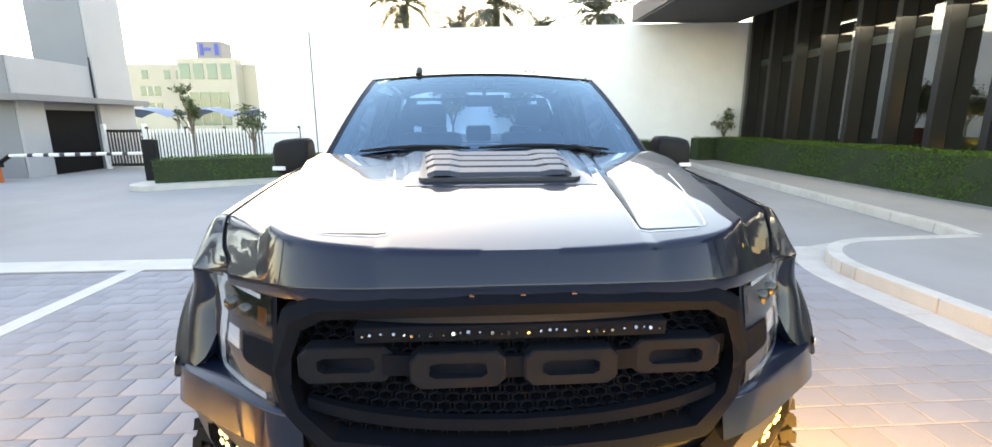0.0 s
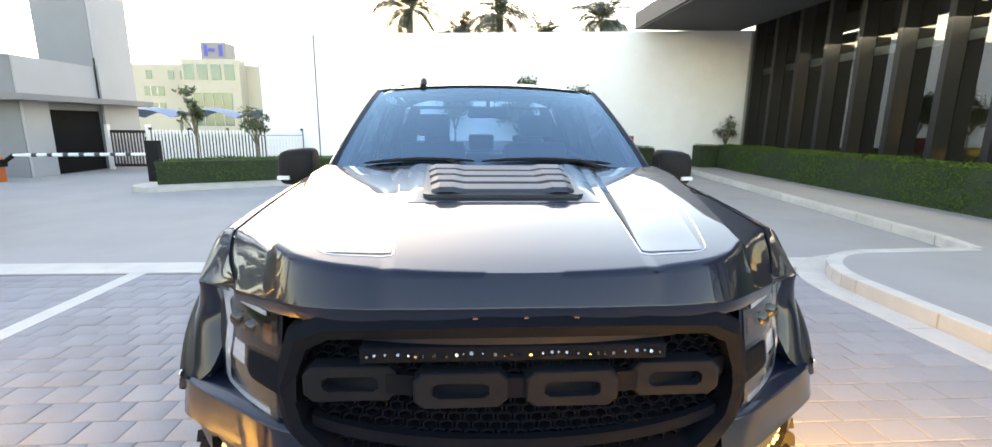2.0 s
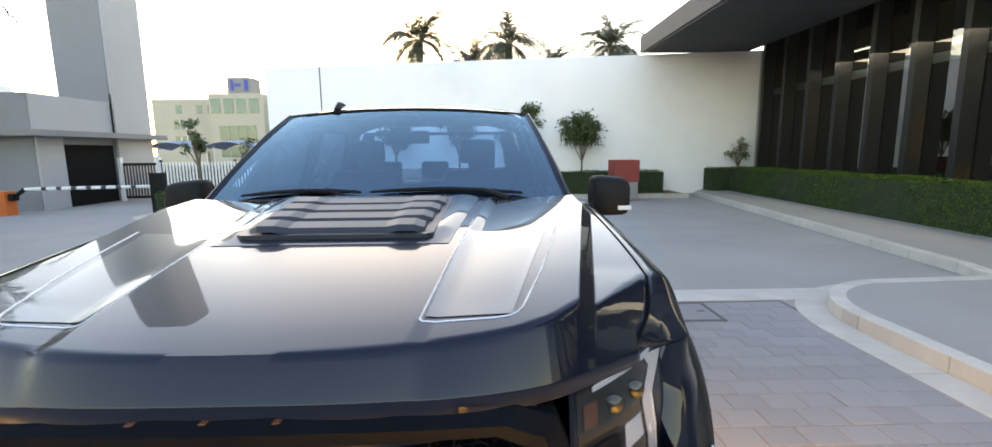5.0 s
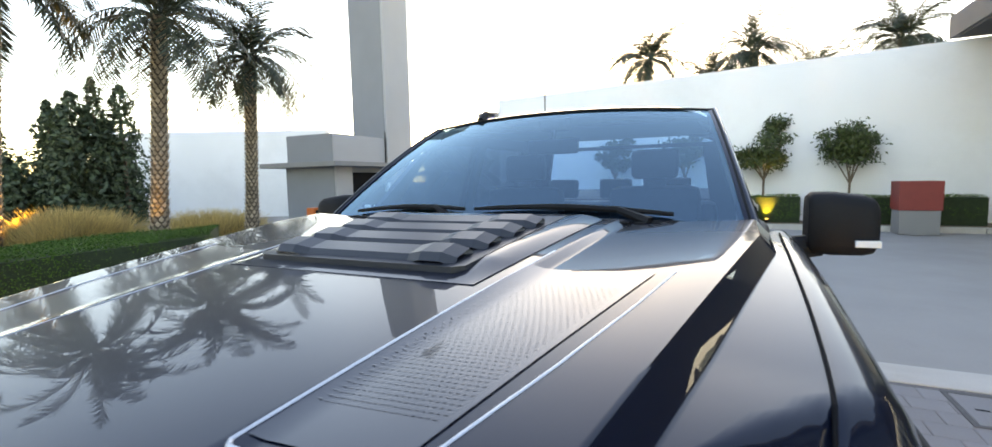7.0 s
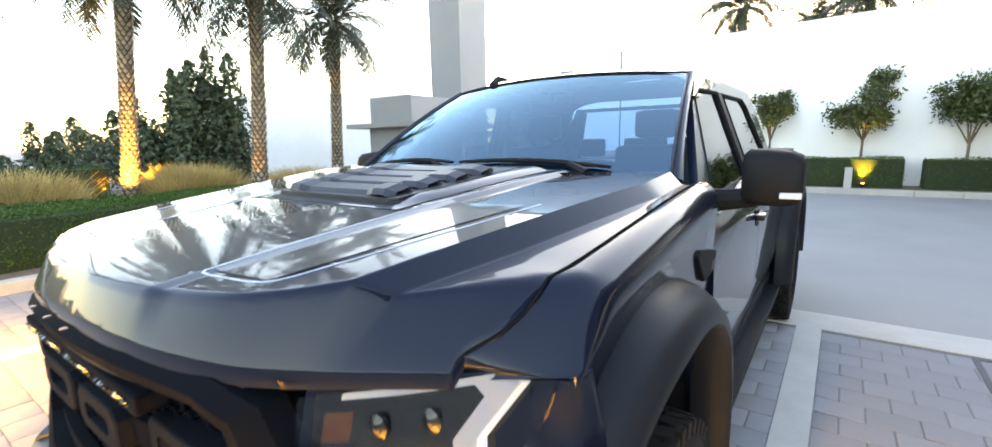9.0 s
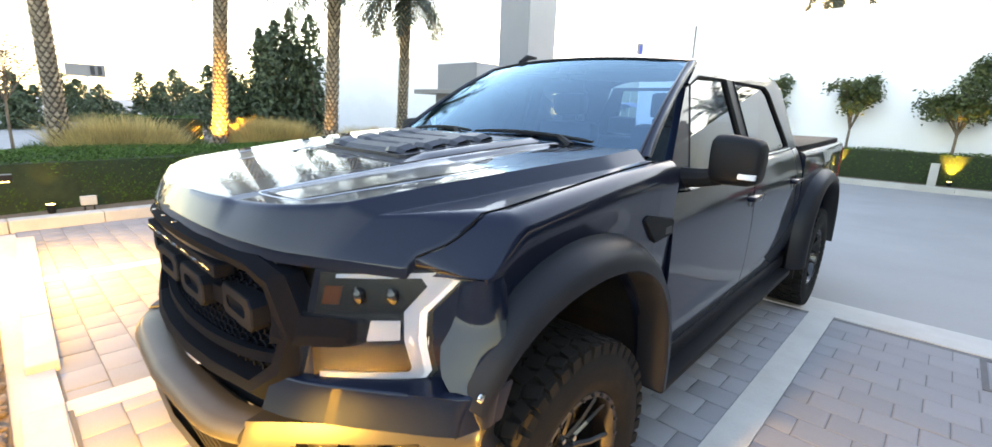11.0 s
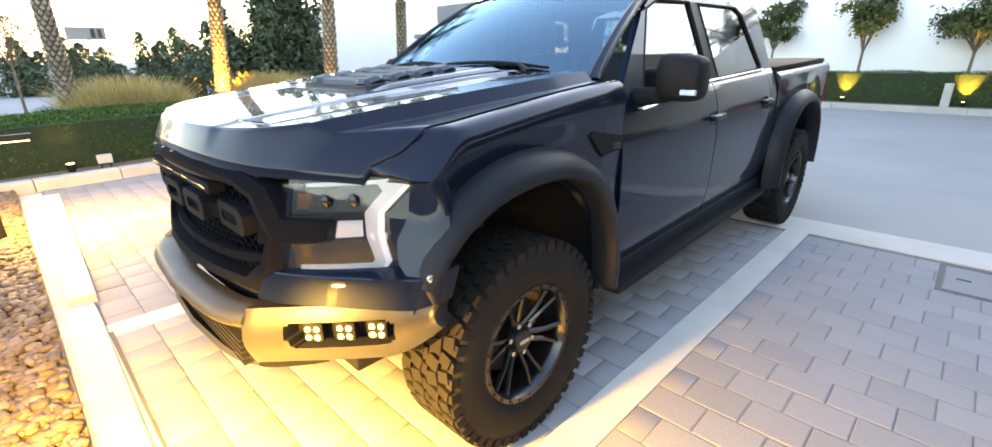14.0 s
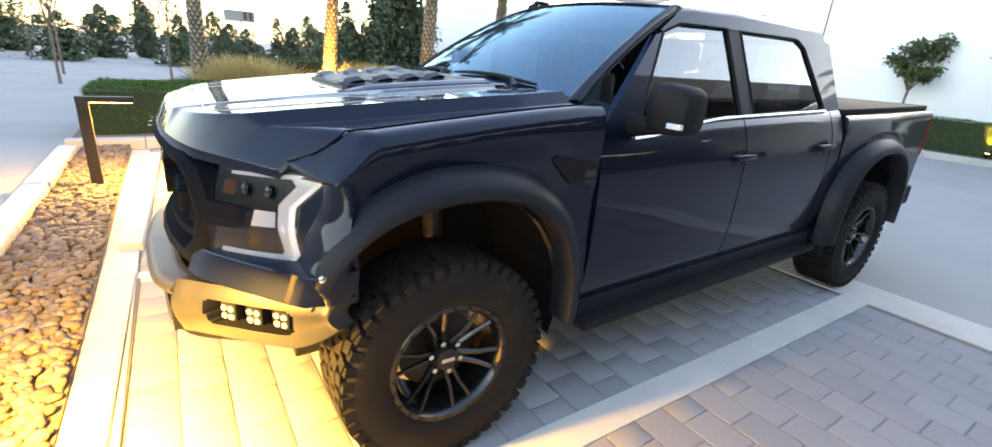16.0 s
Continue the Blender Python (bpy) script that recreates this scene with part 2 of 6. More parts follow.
def box(bm, lo, hi, bevel=0.0, turn=None):
    """A bevelled box in bm."""
    vs = [bm.verts.new((x, y, z)) for x in (lo[0], hi[0]) for y in (lo[1], hi[1]) for z in (lo[2], hi[2])]
    fs = [bm.faces.new([vs[i] for i in q]) for q in ((0, 1, 3, 2), (4, 6, 7, 5), (0, 4, 5, 1), (2, 3, 7, 6), (0, 2, 6, 4), (1, 5, 7, 3))]
    if turn:
        bmesh.ops.transform(bm, matrix=turn, verts=vs)
    if bevel:
        es = list({e for f in fs for e in f.edges})
        bmesh.ops.bevel(bm, geom=es, offset=bevel, segments=2, affect="EDGES", profile=0.6)
    return bm


def boxes(*specs):
    bm = bmesh.new()
    for lo, hi, bevel in specs:
        box(bm, lo, hi, bevel)
    return bm


def tube(bm, points, radii, n=10):
    """A closed tube along points."""
    points = [Vector(p) for p in points]
    if not hasattr(radii, "__len__"):
        radii = [radii] * len(points)
    rings = []
    for i, p in enumerate(points):
        d = (points[min(i + 1, len(points) - 1)] - points[max(i - 1, 0)]).normalized()
        a = d.orthogonal().normalized() if abs(d.z) > 0.9 else d.cross(Vector((0, 0, 1))).normalized()
        if i and rings:
            a = (last - d * last.dot(d)).normalized()
        last = a
        b = d.cross(a)
        rings.append([bm.verts.new(p + radii[i] * (math.cos(2 * math.pi * k / n) * a + math.sin(2 * math.pi * k / n) * b)) for k in range(n)])
    for r, s in zip(rings, rings[1:]):
        for k in range(n):
            bm.faces.new((r[k], r[(k + 1) % n], s[(k + 1) % n], s[k]))
    bm.faces.new(rings[0][::-1])
    bm.faces.new(rings[-1])
    return bm


def prism(bm, poly, axis, lo, hi, bevel=0.0):
    """A polygon in the plane across axis ('x', 'y' or 'z'), drawn out from lo to hi."""
    def at(p, v):
        return {"x": (v, p[0], p[1]), "y": (p[0], v, p[1]), "z": (p[0], p[1], v)}[axis]
    a = [bm.verts.new(at(p, lo)) for p in poly]
    b = [bm.verts.new(at(p, hi)) for p in poly]
    fs = [bm.faces.new(a[::-1]), bm.faces.new(b)]
    for i in range(len(poly)):
        j = (i + 1) % len(poly)
        fs.append(bm.faces.new((a[i], a[j], b[j], b[i])))
    if bevel:
        bmesh.ops.bevel(bm, geom=list({e for f in fs for e in f.edges}), offset=bevel, segments=2, affect="EDGES", profile=0.6)
    return bm


def lathe(bm, profile, n=48, axis="x", centre=(0, 0, 0)):
    """Turns (along, radius) pairs round an axis through centre."""
    rings = []
    for along, r in profile:
        ring = []
        for k in range(n):
            c, s = math.cos(2 * math.pi * k / n) * r, math.sin(2 * math.pi * k / n) * r
            v = {"x": (along, c, s), "y": (c, along, s), "z": (c, s, along)}[axis]
            ring.append(bm.verts.new(Vector(centre) + Vector(v)))
        rings.append(ring)
    for r, s in zip(rings, rings[1:]):
        for k in range(n):
            bm.faces.new((r[k], r[(k + 1) % n], s[(k + 1) % n], s[k]))
    return bm


def curve1(xs, ys):
    """A smooth curve through the given stations (Catmull-Rom)."""
    def f(x):
        if x <= xs[0]:
            return ys[0]
        if x >= xs[-1]:
            return ys[-1]
        i = max(k for k in range(len(xs)) if xs[k] <= x)
        def slope(k):
            a, b = max(k - 1, 0), min(k + 1, len(xs) - 1)
            return (ys[b] - ys[a]) / (xs[b] - xs[a])
        h = xs[i + 1] - xs[i]
        t = (x - xs[i]) / h
        return ((2 * t**3 - 3 * t**2 + 1) * ys[i] + (t**3 - 2 * t**2 + t) * h * slope(i) + (3 * t**2 - 2 * t**3) * ys[i + 1] + (t**3 - t**2) * h * slope(i + 1))
    return f


def sheet(bm, fn, us, vs, mirror=False, thick=None):
    """A surface fn(u, v) over the stations us and vs, for both sides if mirror; thick: a vector by which its rim is drawn in."""
    for sign in ((1, -1) if mirror else (1,)):
        rows = []
        for u in us:
            row = []
            for v in vs:
                x, y, z = fn(u, v)
                row.append(bm.verts.new((sign * x, y, z)))
            rows.append(row)
        for r, s in zip(rows, rows[1:]):
            for k in range(len(vs) - 1):
                bm.faces.new((r[k], r[k + 1], s[k + 1], s[k]))
        if thick:
            rim = [r for r in rows[0]] + [r[-1] for r in rows[1:]] + [v for v in rows[-1][-2::-1]] + [r[0] for r in rows[-2:0:-1]]
            d = Vector((sign * thick[0], thick[1], thick[2]))
            inner = [bm.verts.new(v.co + d) for v in rim]
            for i in range(len(rim)):
                j = (i + 1) % len(rim)
                bm.faces.new((rim[i], rim[j], inner[j], inner[i]))
    return bm


def span(a, b, n):
    return [a + (b - a) * i / n for i in range(n + 1)]

# ---- ground and structure ----
ground = mesh_ob("ground", [(-600, -600, -0.012), (600, -600, -0.012), (600, 600, -0.012), (-600, 600, -0.012)], [(0, 1, 2, 3)], ROAD)
tagged(ground, "pale concrete driveway and forecourt, faintly stained", "ground", kind="structure")


def structure(name, bm, mat, label, category, smooth=False):
    return tagged(part(name, bm, mat, None, smooth=smooth), label, category, kind="structure")


# stalls: a bed of joint sand with pavers laid on it
STALL_Y0, STALL_Y1 = -0.26, 4.42
pavement = structure("pavement", boxes(((-12.0, STALL_Y0, -0.06), (3.75, STALL_Y1, -0.006), 0)), JOINT, "parking stalls of grey concrete pavers in running bond", "pavement")
strip = structure("strip", boxes(((-20, STALL_Y1, -0.06), (5.0, 4.84, 0.004), 0.004)), STRIP, "flush pale concrete edge strip along the parking stalls", "kerb")
for k, x in enumerate((-6.435, -3.88, -1.325, 1.23)):
    structure("stall_line", boxes(((x - 0.09, STALL_Y0, -0.03), (x + 0.09, STALL_Y1 - 0.002, 0.003), 0.003)), STRIP, "cream band that divides the parking stalls", "line")

# island and footway at the glass building
bm = bmesh.new()
CX, CY, CR = 5.15, 3.48, 1.25
arc = [radians(d) for d in range(0, 91, 10)]
edge = [(CX - CR + 0.02, -9), (CX - CR + 0.02, CY)] + [(CX - (CR - 0.02) * math.cos(a), CY + (CR - 0.02) * math.sin(a)) for a in arc] + [(6.62, 4.78), (6.84, 5.5), (7.16, 8.1), (8.2, 17.0), (8.9, 18.0), (13, 18.0), (13, -9)]
prism(bm, edge, "z", -0.05, 0.135)
footway = structure("pavement_raised", bm, ROAD, "raised footway of pale grey pavers beside the glass building", "pavement")
inner = [(CX - CR, -9), (CX - CR, CY)] + [(CX - CR * math.cos(a), CY + CR * math.sin(a)) for a in arc[1:]] + [(6.6, 4.8), (6.82, 5.5), (7.14, 8.1), (8.18, 17.0)]


def kerb_run(points, width, z0, z1, name="kerb"):
    """A kerb of single stones along a line of points; width to the right of the line's direction."""
    holder = thing(name, "row of pale concrete kerb stones", "kerb", kind="structure")
    for i in range(len(points) - 1):
        a, b = Vector(points[i]), Vector(points[i + 1])
        n = max(1, round((b - a).length / 0.9))
        for k in range(n):
            p, q = a.lerp(b, k / n), a.lerp(b, (k + 1) / n)
            d = (q - p).normalized()
            r = Vector((d.y, -d.x)) * width
            p, q = p + d * 0.004, q - d * 0.004
            bm = bmesh.new()
            prism(bm, [tuple(p), tuple(q), tuple(q + r), tuple(p + r)], "z", z0, z1, 0.012)
            part("kerb_stone", bm, KERB, holder, smooth=False)
    return holder


kerb_run(inner, 0.16, -0.02, 0.142)
kerb_run([(CX - CR - 0.3, -9), (CX - CR - 0.3, CY)] + [(CX - (CR + 0.3) * math.cos(a), CY + (CR + 0.3) * math.sin(a)) for a in arc[1:]] + [(6.6, 5.08)], 0.3, -0.05, 0.006, "gutter")

# front kerb and pebble bed
kerb_run([(-1.86, -0.235), (-5.5, -0.12)], -0.155, -0.02, 0.065)
kerb_run([(3.6, -0.36), (-1.36, -0.265)], -0.17, -0.02, 0.032)
# dark strip paints the shade that the low kerb throws on the pavers
structure("kerb_shade_strip", prism(bmesh.new(), [(-1.3, -0.262), (3.6, -0.356), (3.6, -0.30), (-1.3, -0.238)], "z", -0.03, 0.004), DARKSTONE, "dark strip that stands for the shade beside the kerb", "joint")
structure("strip_low", boxes(((-5.95, -0.47, -0.05), (3.6, -0.262, 0.012), 0.004)), STRIP, "flush concrete base under the kerb stones", "kerb")
structure("bed", boxes(((-6.0, -1.06, -0.05), (3.6, -0.47, 0.03), 0)), SOIL, "narrow bed of soil under loose pebbles", "bed")
kerb_run([(3.6, -1.04), (-5.95, -1.04)], -0.2, -0.02, 0.11)
# hedge bed across the end
kerb_run([(-6.08, -1.2), (-6.18, 1.5), (-6.9, 5.0), (-8.3, 6.3), (-12.6, 10.4)], -0.22, -0.02, 0.14)
structure("bed_planted", prism(bmesh.new(), [(-6.23, -1.15), (-6.33, 1.5), (-7.05, 5.05), (-8.42, 6.4), (-12.72, 10.55), (-20, 12.5), (-20, 3.0), (-15, -1.2)], "z", -0.05, 0.12), SOIL, "planted bed of brown soil behind the kerb", "bed")

# island with the clipped hedge before the wall
oval = [(-5.4, 12.4), (-2.4, 13.3), (-2.4, 14.8), (-6.0, 14.2), (-7.9, 13.0)] + [(-7.9 - 0.75 * math.sin(a), 11.85 - 0.75 * math.cos(a)) for a in [radians(d) for d in range(150, -1, -15)]]
structure("island", prism(bmesh.new(), oval, "z", -0.05, 0.12, 0.02), KERB, "rounded traffic island edged with concrete kerb", "kerb")

# white wall
bm = bmesh.new()
prism(bm, [(-7.8, -0.1), (11.3, -0.1), (11.3, 5.37), (-7.8, 4.85)], "y", 18.0, 18.4)
wall = structure("wall_white", bm, PLASTER, "tall plain white rendered boundary wall", "wall")
structure("trim_seam", boxes(((-5.79, 17.985, 0.1), (-5.755, 17.999, 4.88), 0)), DARKMETAL, "dark vertical movement joint in the white wall", "joint")
kerb_run([(-3.6, 16.1), (7.6, 16.1)], -0.2, -0.02, 0.14)
structure("bed_wall", boxes(((-3.6, 16.25, -0.05), (7.6, 18.0, 0.11), 0)), SOIL, "soil bed along the white wall", "bed")

# added wall behind the camera, only there to darken reflections in the truck
structure("wall_unseen", boxes(((-45, -18.6, -0.1), (45, -18.0, 3.4), 0.02)), DARKSTONE, "plain dark wall added out of view to darken the truck's reflections", "wall")

# far white wall beyond the guard house
bm = bmesh.new()
prism(bm, [(-27.5, 12.6), (-17.5, 18.2), (-17.7, 18.6), (-27.7, 13.0)], "z", -0.1, 4.3)
structure("wall_far", bm, PLASTER, "white boundary wall behind the palm trees", "wall")


# ---- guard house with its tower ----
def guard_house():
    h = thing("guard_house", "grey and white gatehouse with flat eave and square tower", "gatehouse")
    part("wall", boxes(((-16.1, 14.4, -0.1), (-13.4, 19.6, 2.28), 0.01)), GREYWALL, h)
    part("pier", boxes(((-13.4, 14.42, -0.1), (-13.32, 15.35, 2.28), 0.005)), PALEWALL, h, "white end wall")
    # no opening is cut: a near-black panel paints the doorway's shade
    door = part("door", boxes(((-13.4, 15.36, 0.0), (-13.37, 17.5, 2.05), 0.005)), MATTE, h, "flat dark panel that stands for the shade in the doorway")
    part("eave", boxes(((-16.9, 13.75, 2.28), (-12.7, 19.6, 2.47), 0.02)), SLAB, h, "grey concrete eave slab")
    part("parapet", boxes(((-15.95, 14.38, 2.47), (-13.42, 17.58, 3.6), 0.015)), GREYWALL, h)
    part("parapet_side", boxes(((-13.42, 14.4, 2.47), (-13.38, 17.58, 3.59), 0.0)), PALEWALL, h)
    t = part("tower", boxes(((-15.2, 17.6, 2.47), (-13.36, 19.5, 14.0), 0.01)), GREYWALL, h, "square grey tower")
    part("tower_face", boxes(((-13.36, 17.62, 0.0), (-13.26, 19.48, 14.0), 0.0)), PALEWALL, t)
    part("joint", boxes(((-13.37, 17.582, 2.47), (-13.33, 17.617, 3.9), 0.0)), DARKMETAL, t)
    return h


guard_house()


def glass_building():
    h = thing("glass_building", "dark glass front with tall black mullions under a roof slab", "building")
    part("floor_slab", boxes(((10.9, -6, 0.0), (20, 15.1, 0.25), 0)), SLAB, h)
    pane = bmesh.new()
    pane.faces.new([pane.verts.new(v) for v in ((10.79, -6, 0.25), (10.79, 15.15, 0.25), (10.79, 15.15, 8.0), (10.79, -6, 8.0))])
    part("glazing", pane, FACADEGLASS, h)
    part("back_wall", boxes(((19.5, -6, 0.2), (19.8, 15.1, 8.0), 0)), SLAB, h)
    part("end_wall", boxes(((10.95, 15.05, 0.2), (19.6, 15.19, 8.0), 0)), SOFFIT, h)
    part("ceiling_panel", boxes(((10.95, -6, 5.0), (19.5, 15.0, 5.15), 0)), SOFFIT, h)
    part("spandrel", boxes(((10.80, -6, 3.63), (10.92, 15.0, 3.83), 0)), WHITEPAINT, h, "pale floor edge behind the glass")
    for k in range(16):
        y = 14.2 - 1.25 * k
        part("mullion", boxes(((10.38, y - 0.08, 0.1), (10.78, y + 0.08, 8.0), 0.01)), DARKMETAL, h)
    lamp("ceiling_lamp", "AREA", Matrix.Translation((11.4, 7.0, 4.1)), 90, (0.9, 0.95, 1.0), size=2.5, size_y=14.0)
    roof = part("roof", boxes(((10.3, -6.5, 8.0), (20, 15.2, 8.6), 0.02)), SLAB, h)
    for x, y, top in ((11.19, 11.1, 3.27), (11.19, 7.46, 2.63)):
        cord = part("cord", tube(bmesh.new(), [(x, y, 1.4), (x, y, 5.0)], 0.006, 5), DARKMETAL, h)
        for k in range(22):
            a, zz = k * 2.4, 1.4 + (top - 1.4) * k / 21
            px, py = x + 0.06 * math.cos(a), y + 0.06 * math.sin(a)
            part("glow_bead", boxes(((px - 0.016, py - 0.016, zz - 0.022), (px + 0.016, py + 0.016, zz + 0.022), 0)), INNERGLOW, cord)
    for x, y in ((11.3, 6.16), (11.9, 8.04), (11.5, 2.5)):
        part("floor_lamp", boxes(((x - 0.05, y - 0.05, 0.25), (x + 0.05, y + 0.05, 0.9), 0.005)), DARKMETAL, h)
        part("lamp_shade", boxes(((x - 0.06, y - 0.06, 0.9), (x + 0.06, y + 0.06, 1.1), 0.01)), INNERGLOW, h)
    for y in (12.2, 7.0, 3.0):
        part("indoor_light", boxes(((13.0, y, 4.95), (13.1, y + 1.6, 4.98), 0)), COOLGLOW, h, "lit ceiling strip light")
    h.matrix_world = Matrix.Translation((0.11, 2.85, 0))
    return h


glass_building()
canopy = thing("canopy", "projecting grey concrete entrance canopy with a dark soffit", "canopy")
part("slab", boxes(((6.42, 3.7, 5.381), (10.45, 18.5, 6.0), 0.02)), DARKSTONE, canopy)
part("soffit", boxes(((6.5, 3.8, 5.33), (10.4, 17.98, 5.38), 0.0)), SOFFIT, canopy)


def far_building():
    h = thing("office_building", "cream four-storey building with green glazing and rooftop sign", "building")
    y = 84.0
    part("wall", boxes(((-62, y, 0), (-22, y + 14, 12.0), 0.05)), CREAM, h)
    part("bay", boxes(((-51, y - 2.5, 0), (-42, y, 12.6), 0.05)), CREAM, h)
    part("wing", boxes(((-60, y - 1.0, 0), (-53, y, 3.2), 0.05)), CREAM, h)
    for row, z in enumerate((4.3, 7.0)):
        for x in (-58.5, -39.0, -35.0, -31.0, -27.0):
            w = part("window", boxes(((x, y - 0.08, z), (x + 3.1, y + 0.1, z + 1.5), 0)), GREENGLASS, h)
            for j in (1, 2):
                part("mullion", boxes(((x + j * 1.03 - 0.04, y - 0.12, z), (x + j * 1.03 + 0.04, y - 0.07, z + 1.5), 0)), WHITEPAINT, w)
    for x in (-58.0, -54.5, -52.6, -39.5, -36.5, -33.5, -30.5):
        part("window", boxes(((x, y - 0.08, 9.6), (x + 0.9, y + 0.1, 11.0), 0)), GREENGLASS, h)
    for x in (-50.6, -48.5, -46.4, -44.3):
        part("window", boxes(((x, y - 2.6, 9.4), (x + 1.5, y - 2.4, 11.8), 0)), GREENGLASS, h)
    w = part("window", boxes(((-49.5, y - 2.6, 2.2), (-43.5, y - 2.4, 7.4), 0)), GREENGLASS, h, "tall green glazed entrance bay")
    for j in range(1, 4):
        part("mullion", boxes(((-49.5 + j * 1.5, y - 2.7, 2.2), (-49.4 + j * 1.5, y - 2.6, 7.4), 0)), CREAM, w)
    s = part("sign", boxes(((-48.5, y - 1, 12.6), (-44.5, y + 2.5, 15.4), 0.1)), SLAB, h, "grey rooftop sign box with a blue emblem")
    part("emblem", boxes(((-47.9, y - 1.1, 13.2), (-47.4, y - 1.0, 15.0), 0), ((-47.2, y - 1.1, 13.9), (-46.2, y - 1.0, 14.4), 0), ((-45.6, y - 1.1, 13.2), (-45.0, y - 1.0, 15.0), 0)), BLUESIGN, s)
    part("lettering", boxes(((-38.5, y - 0.15, 8.7), (-36.2, y - 0.02, 9.0), 0), ((-35.8, y - 0.15, 8.75), (-33.0, y - 0.02, 9.15), 0)), DARKMETAL, h, "dark bar of unreadable lettering")
    h.location = (5.5, 0, -1.0)
    return h


far_building()


def car_shade(x, y, w):
    h = thing("car_shade", "blue fabric parking shade on thin posts", "shade canopy", (x, y, 0), "parking shades")
    bm = bmesh.new()
    sheet(bm, lambda u, v: (u * w / 2, v * 2.5, 2.35 + 0.75 * (1 - u * u) - 0.25 * v * v), span(-1, 1, 10), span(-1, 1, 4))
    part("fabric", bm, BLUECANOPY, h, smooth=True)
    for sx in (-1, 1):
        part("post", tube(bmesh.new(), [(sx * w * 0.45, 0, 0), (sx * w * 0.45, 0, 2.5)], 0.06, 8), WHITEPAINT, h)


for k in range(5):
    car_shade(-36 + k * 5.6, 49, 5.4)


def fence():
    h = thing("fence", "grey steel picket fence with pale slats", "fence")
    a, b = Vector((-11.4, 17.0, 0)), Vector((-6.25, 17.4, 0))
    n = 46
    me = None
    for k in range(n + 1):
        p = a.lerp(b, k / n)
        if me is None:
            bm = boxes(((-0.03, -0.012, 0.12), (0.03, 0.012, 1.42), 0.003))
            o = part("slat", bm, WHITEPAINT, h)
            me = o.data
        else:
            o = new("slat", me)
            o.parent = h
        o.location = p
    for z in (0.25, 1.25):
        part("rail", tube(bmesh.new(), [a + Vector((0, 0.03, z)), b + Vector((0, 0.03, z))], 0.022, 6), DARKMETAL, h)
    for t in (0, 0.25, 0.5, 0.75, 1):
        p = a.lerp(b, t)
        part("post", boxes(((p.x - 0.04, p.y + 0.02, 0), (p.x + 0.04, p.y + 0.1, 1.5), 0.004)), DARKMETAL, h)
    return h


fence()
gate = thing("gate", "dark steel sliding gate leaf with pale uprights", "gate")
for z in (0.1, 1.3):
    part("gate_rail", boxes(((-12.9, 17.2, z), (-11.6, 17.25, z + 0.1), 0)), DARKMETAL, gate)
for k in range(12):
    part("slat", boxes(((-12.88 + k * 0.11, 17.205, 0.2), (-12.84 + k * 0.11, 17.24, 1.3), 0)), GREY, gate)
part("post", boxes(((-13.0, 17.1, 0), (-12.88, 17.25, 1.6), 0.01)), WHITEPAINT, gate)
part("post", boxes(((-11.6, 17.1, 0), (-11.48, 17.25, 1.6), 0.01)), WHITEPAINT, gate)


def barrier():
    h = thing("barrier", "orange parking barrier with a red and white boom lowered", "barrier")
    part("cabinet", boxes(((-13.62, 13.1, -0.05), (-13.25, 13.45, 0.70), 0.03)), ORANGE, h)
    part("hub", boxes(((-13.25, 13.18, 0.42), (-13.1, 13.38, 0.62), 0.02)), BLACK, h)
    a, b = Vector((-13.18, 13.3, 0.52)), Vector((-9.3, 13.3, 0.79))
    a2 = Vector((-12.84, 13.3, 0.745))
    part("boom_arm", tube(bmesh.new(), [a, a2], 0.06, 8), BLACK, h, "dark boom arm")
    a = a2
    boom = part("boom", tube(bmesh.new(), [a, a.lerp(b, 0.08), b], [0.04, 0.05, 0.045], 8), WHITEPAINT, h)
    for k in range(7):
        p, q = a.lerp(b, 0.14 + k * 0.12), a.lerp(b, 0.18 + k * 0.12)
        part("band", tube(bmesh.new(), [p, q], 0.053, 8), GREY, boom)
    part("rest_post", boxes(((-9.32, 13.35, 0.0), (-8.98, 13.6, 1.17), 0.02)), BLACK, h, "dark boom rest post")
    return h


barrier()


# ---- lamps of the garden ----
def path_light(x, y, energy):
    """A post with a cantilevered head that lights the ground below it."""
    h = thing("bollard_light", "slim bronze path light with a cantilevered head", "path light", (x, y, 0), "path lights")
    part("post", boxes(((-0.035, -0.05, 0), (0.035, 0.05, 0.94), 0.004)), BRONZE, h)
    head = part("head", boxes(((-0.045, -0.05, 0.90), (0.045, 0.42, 0.955), 0.004)), BRONZE, h)
    part("diffuser", boxes(((-0.03, 0.06, 0.893), (0.03, 0.40, 0.899), 0)), WARMGLOW, head, "glowing warm diffuser")
    lamp("path_lamp", "AREA", Matrix.Translation((x, y + 0.29, 0.885)), energy, WARM, size=0.06, size_y=0.22)
    return h


path_light(-3.84, -0.66, 30)
path_light(0.92, -1.0, 88)


def low_bollard(x, y):
    h = thing("low_bollard", "short square cream bollard at the bed's edge", "bollard", (x, y, 0), "wall bollards")
    part("body", boxes(((-0.09, -0.09, 0), (0.09, 0.09, 0.66), 0.012)), STRIP, h)
    part("cap", boxes(((-0.095, -0.095, 0.66), (0.095, 0.095, 0.69), 0.006)), STRIP, h)


low_bollard(1.52, 16.72)


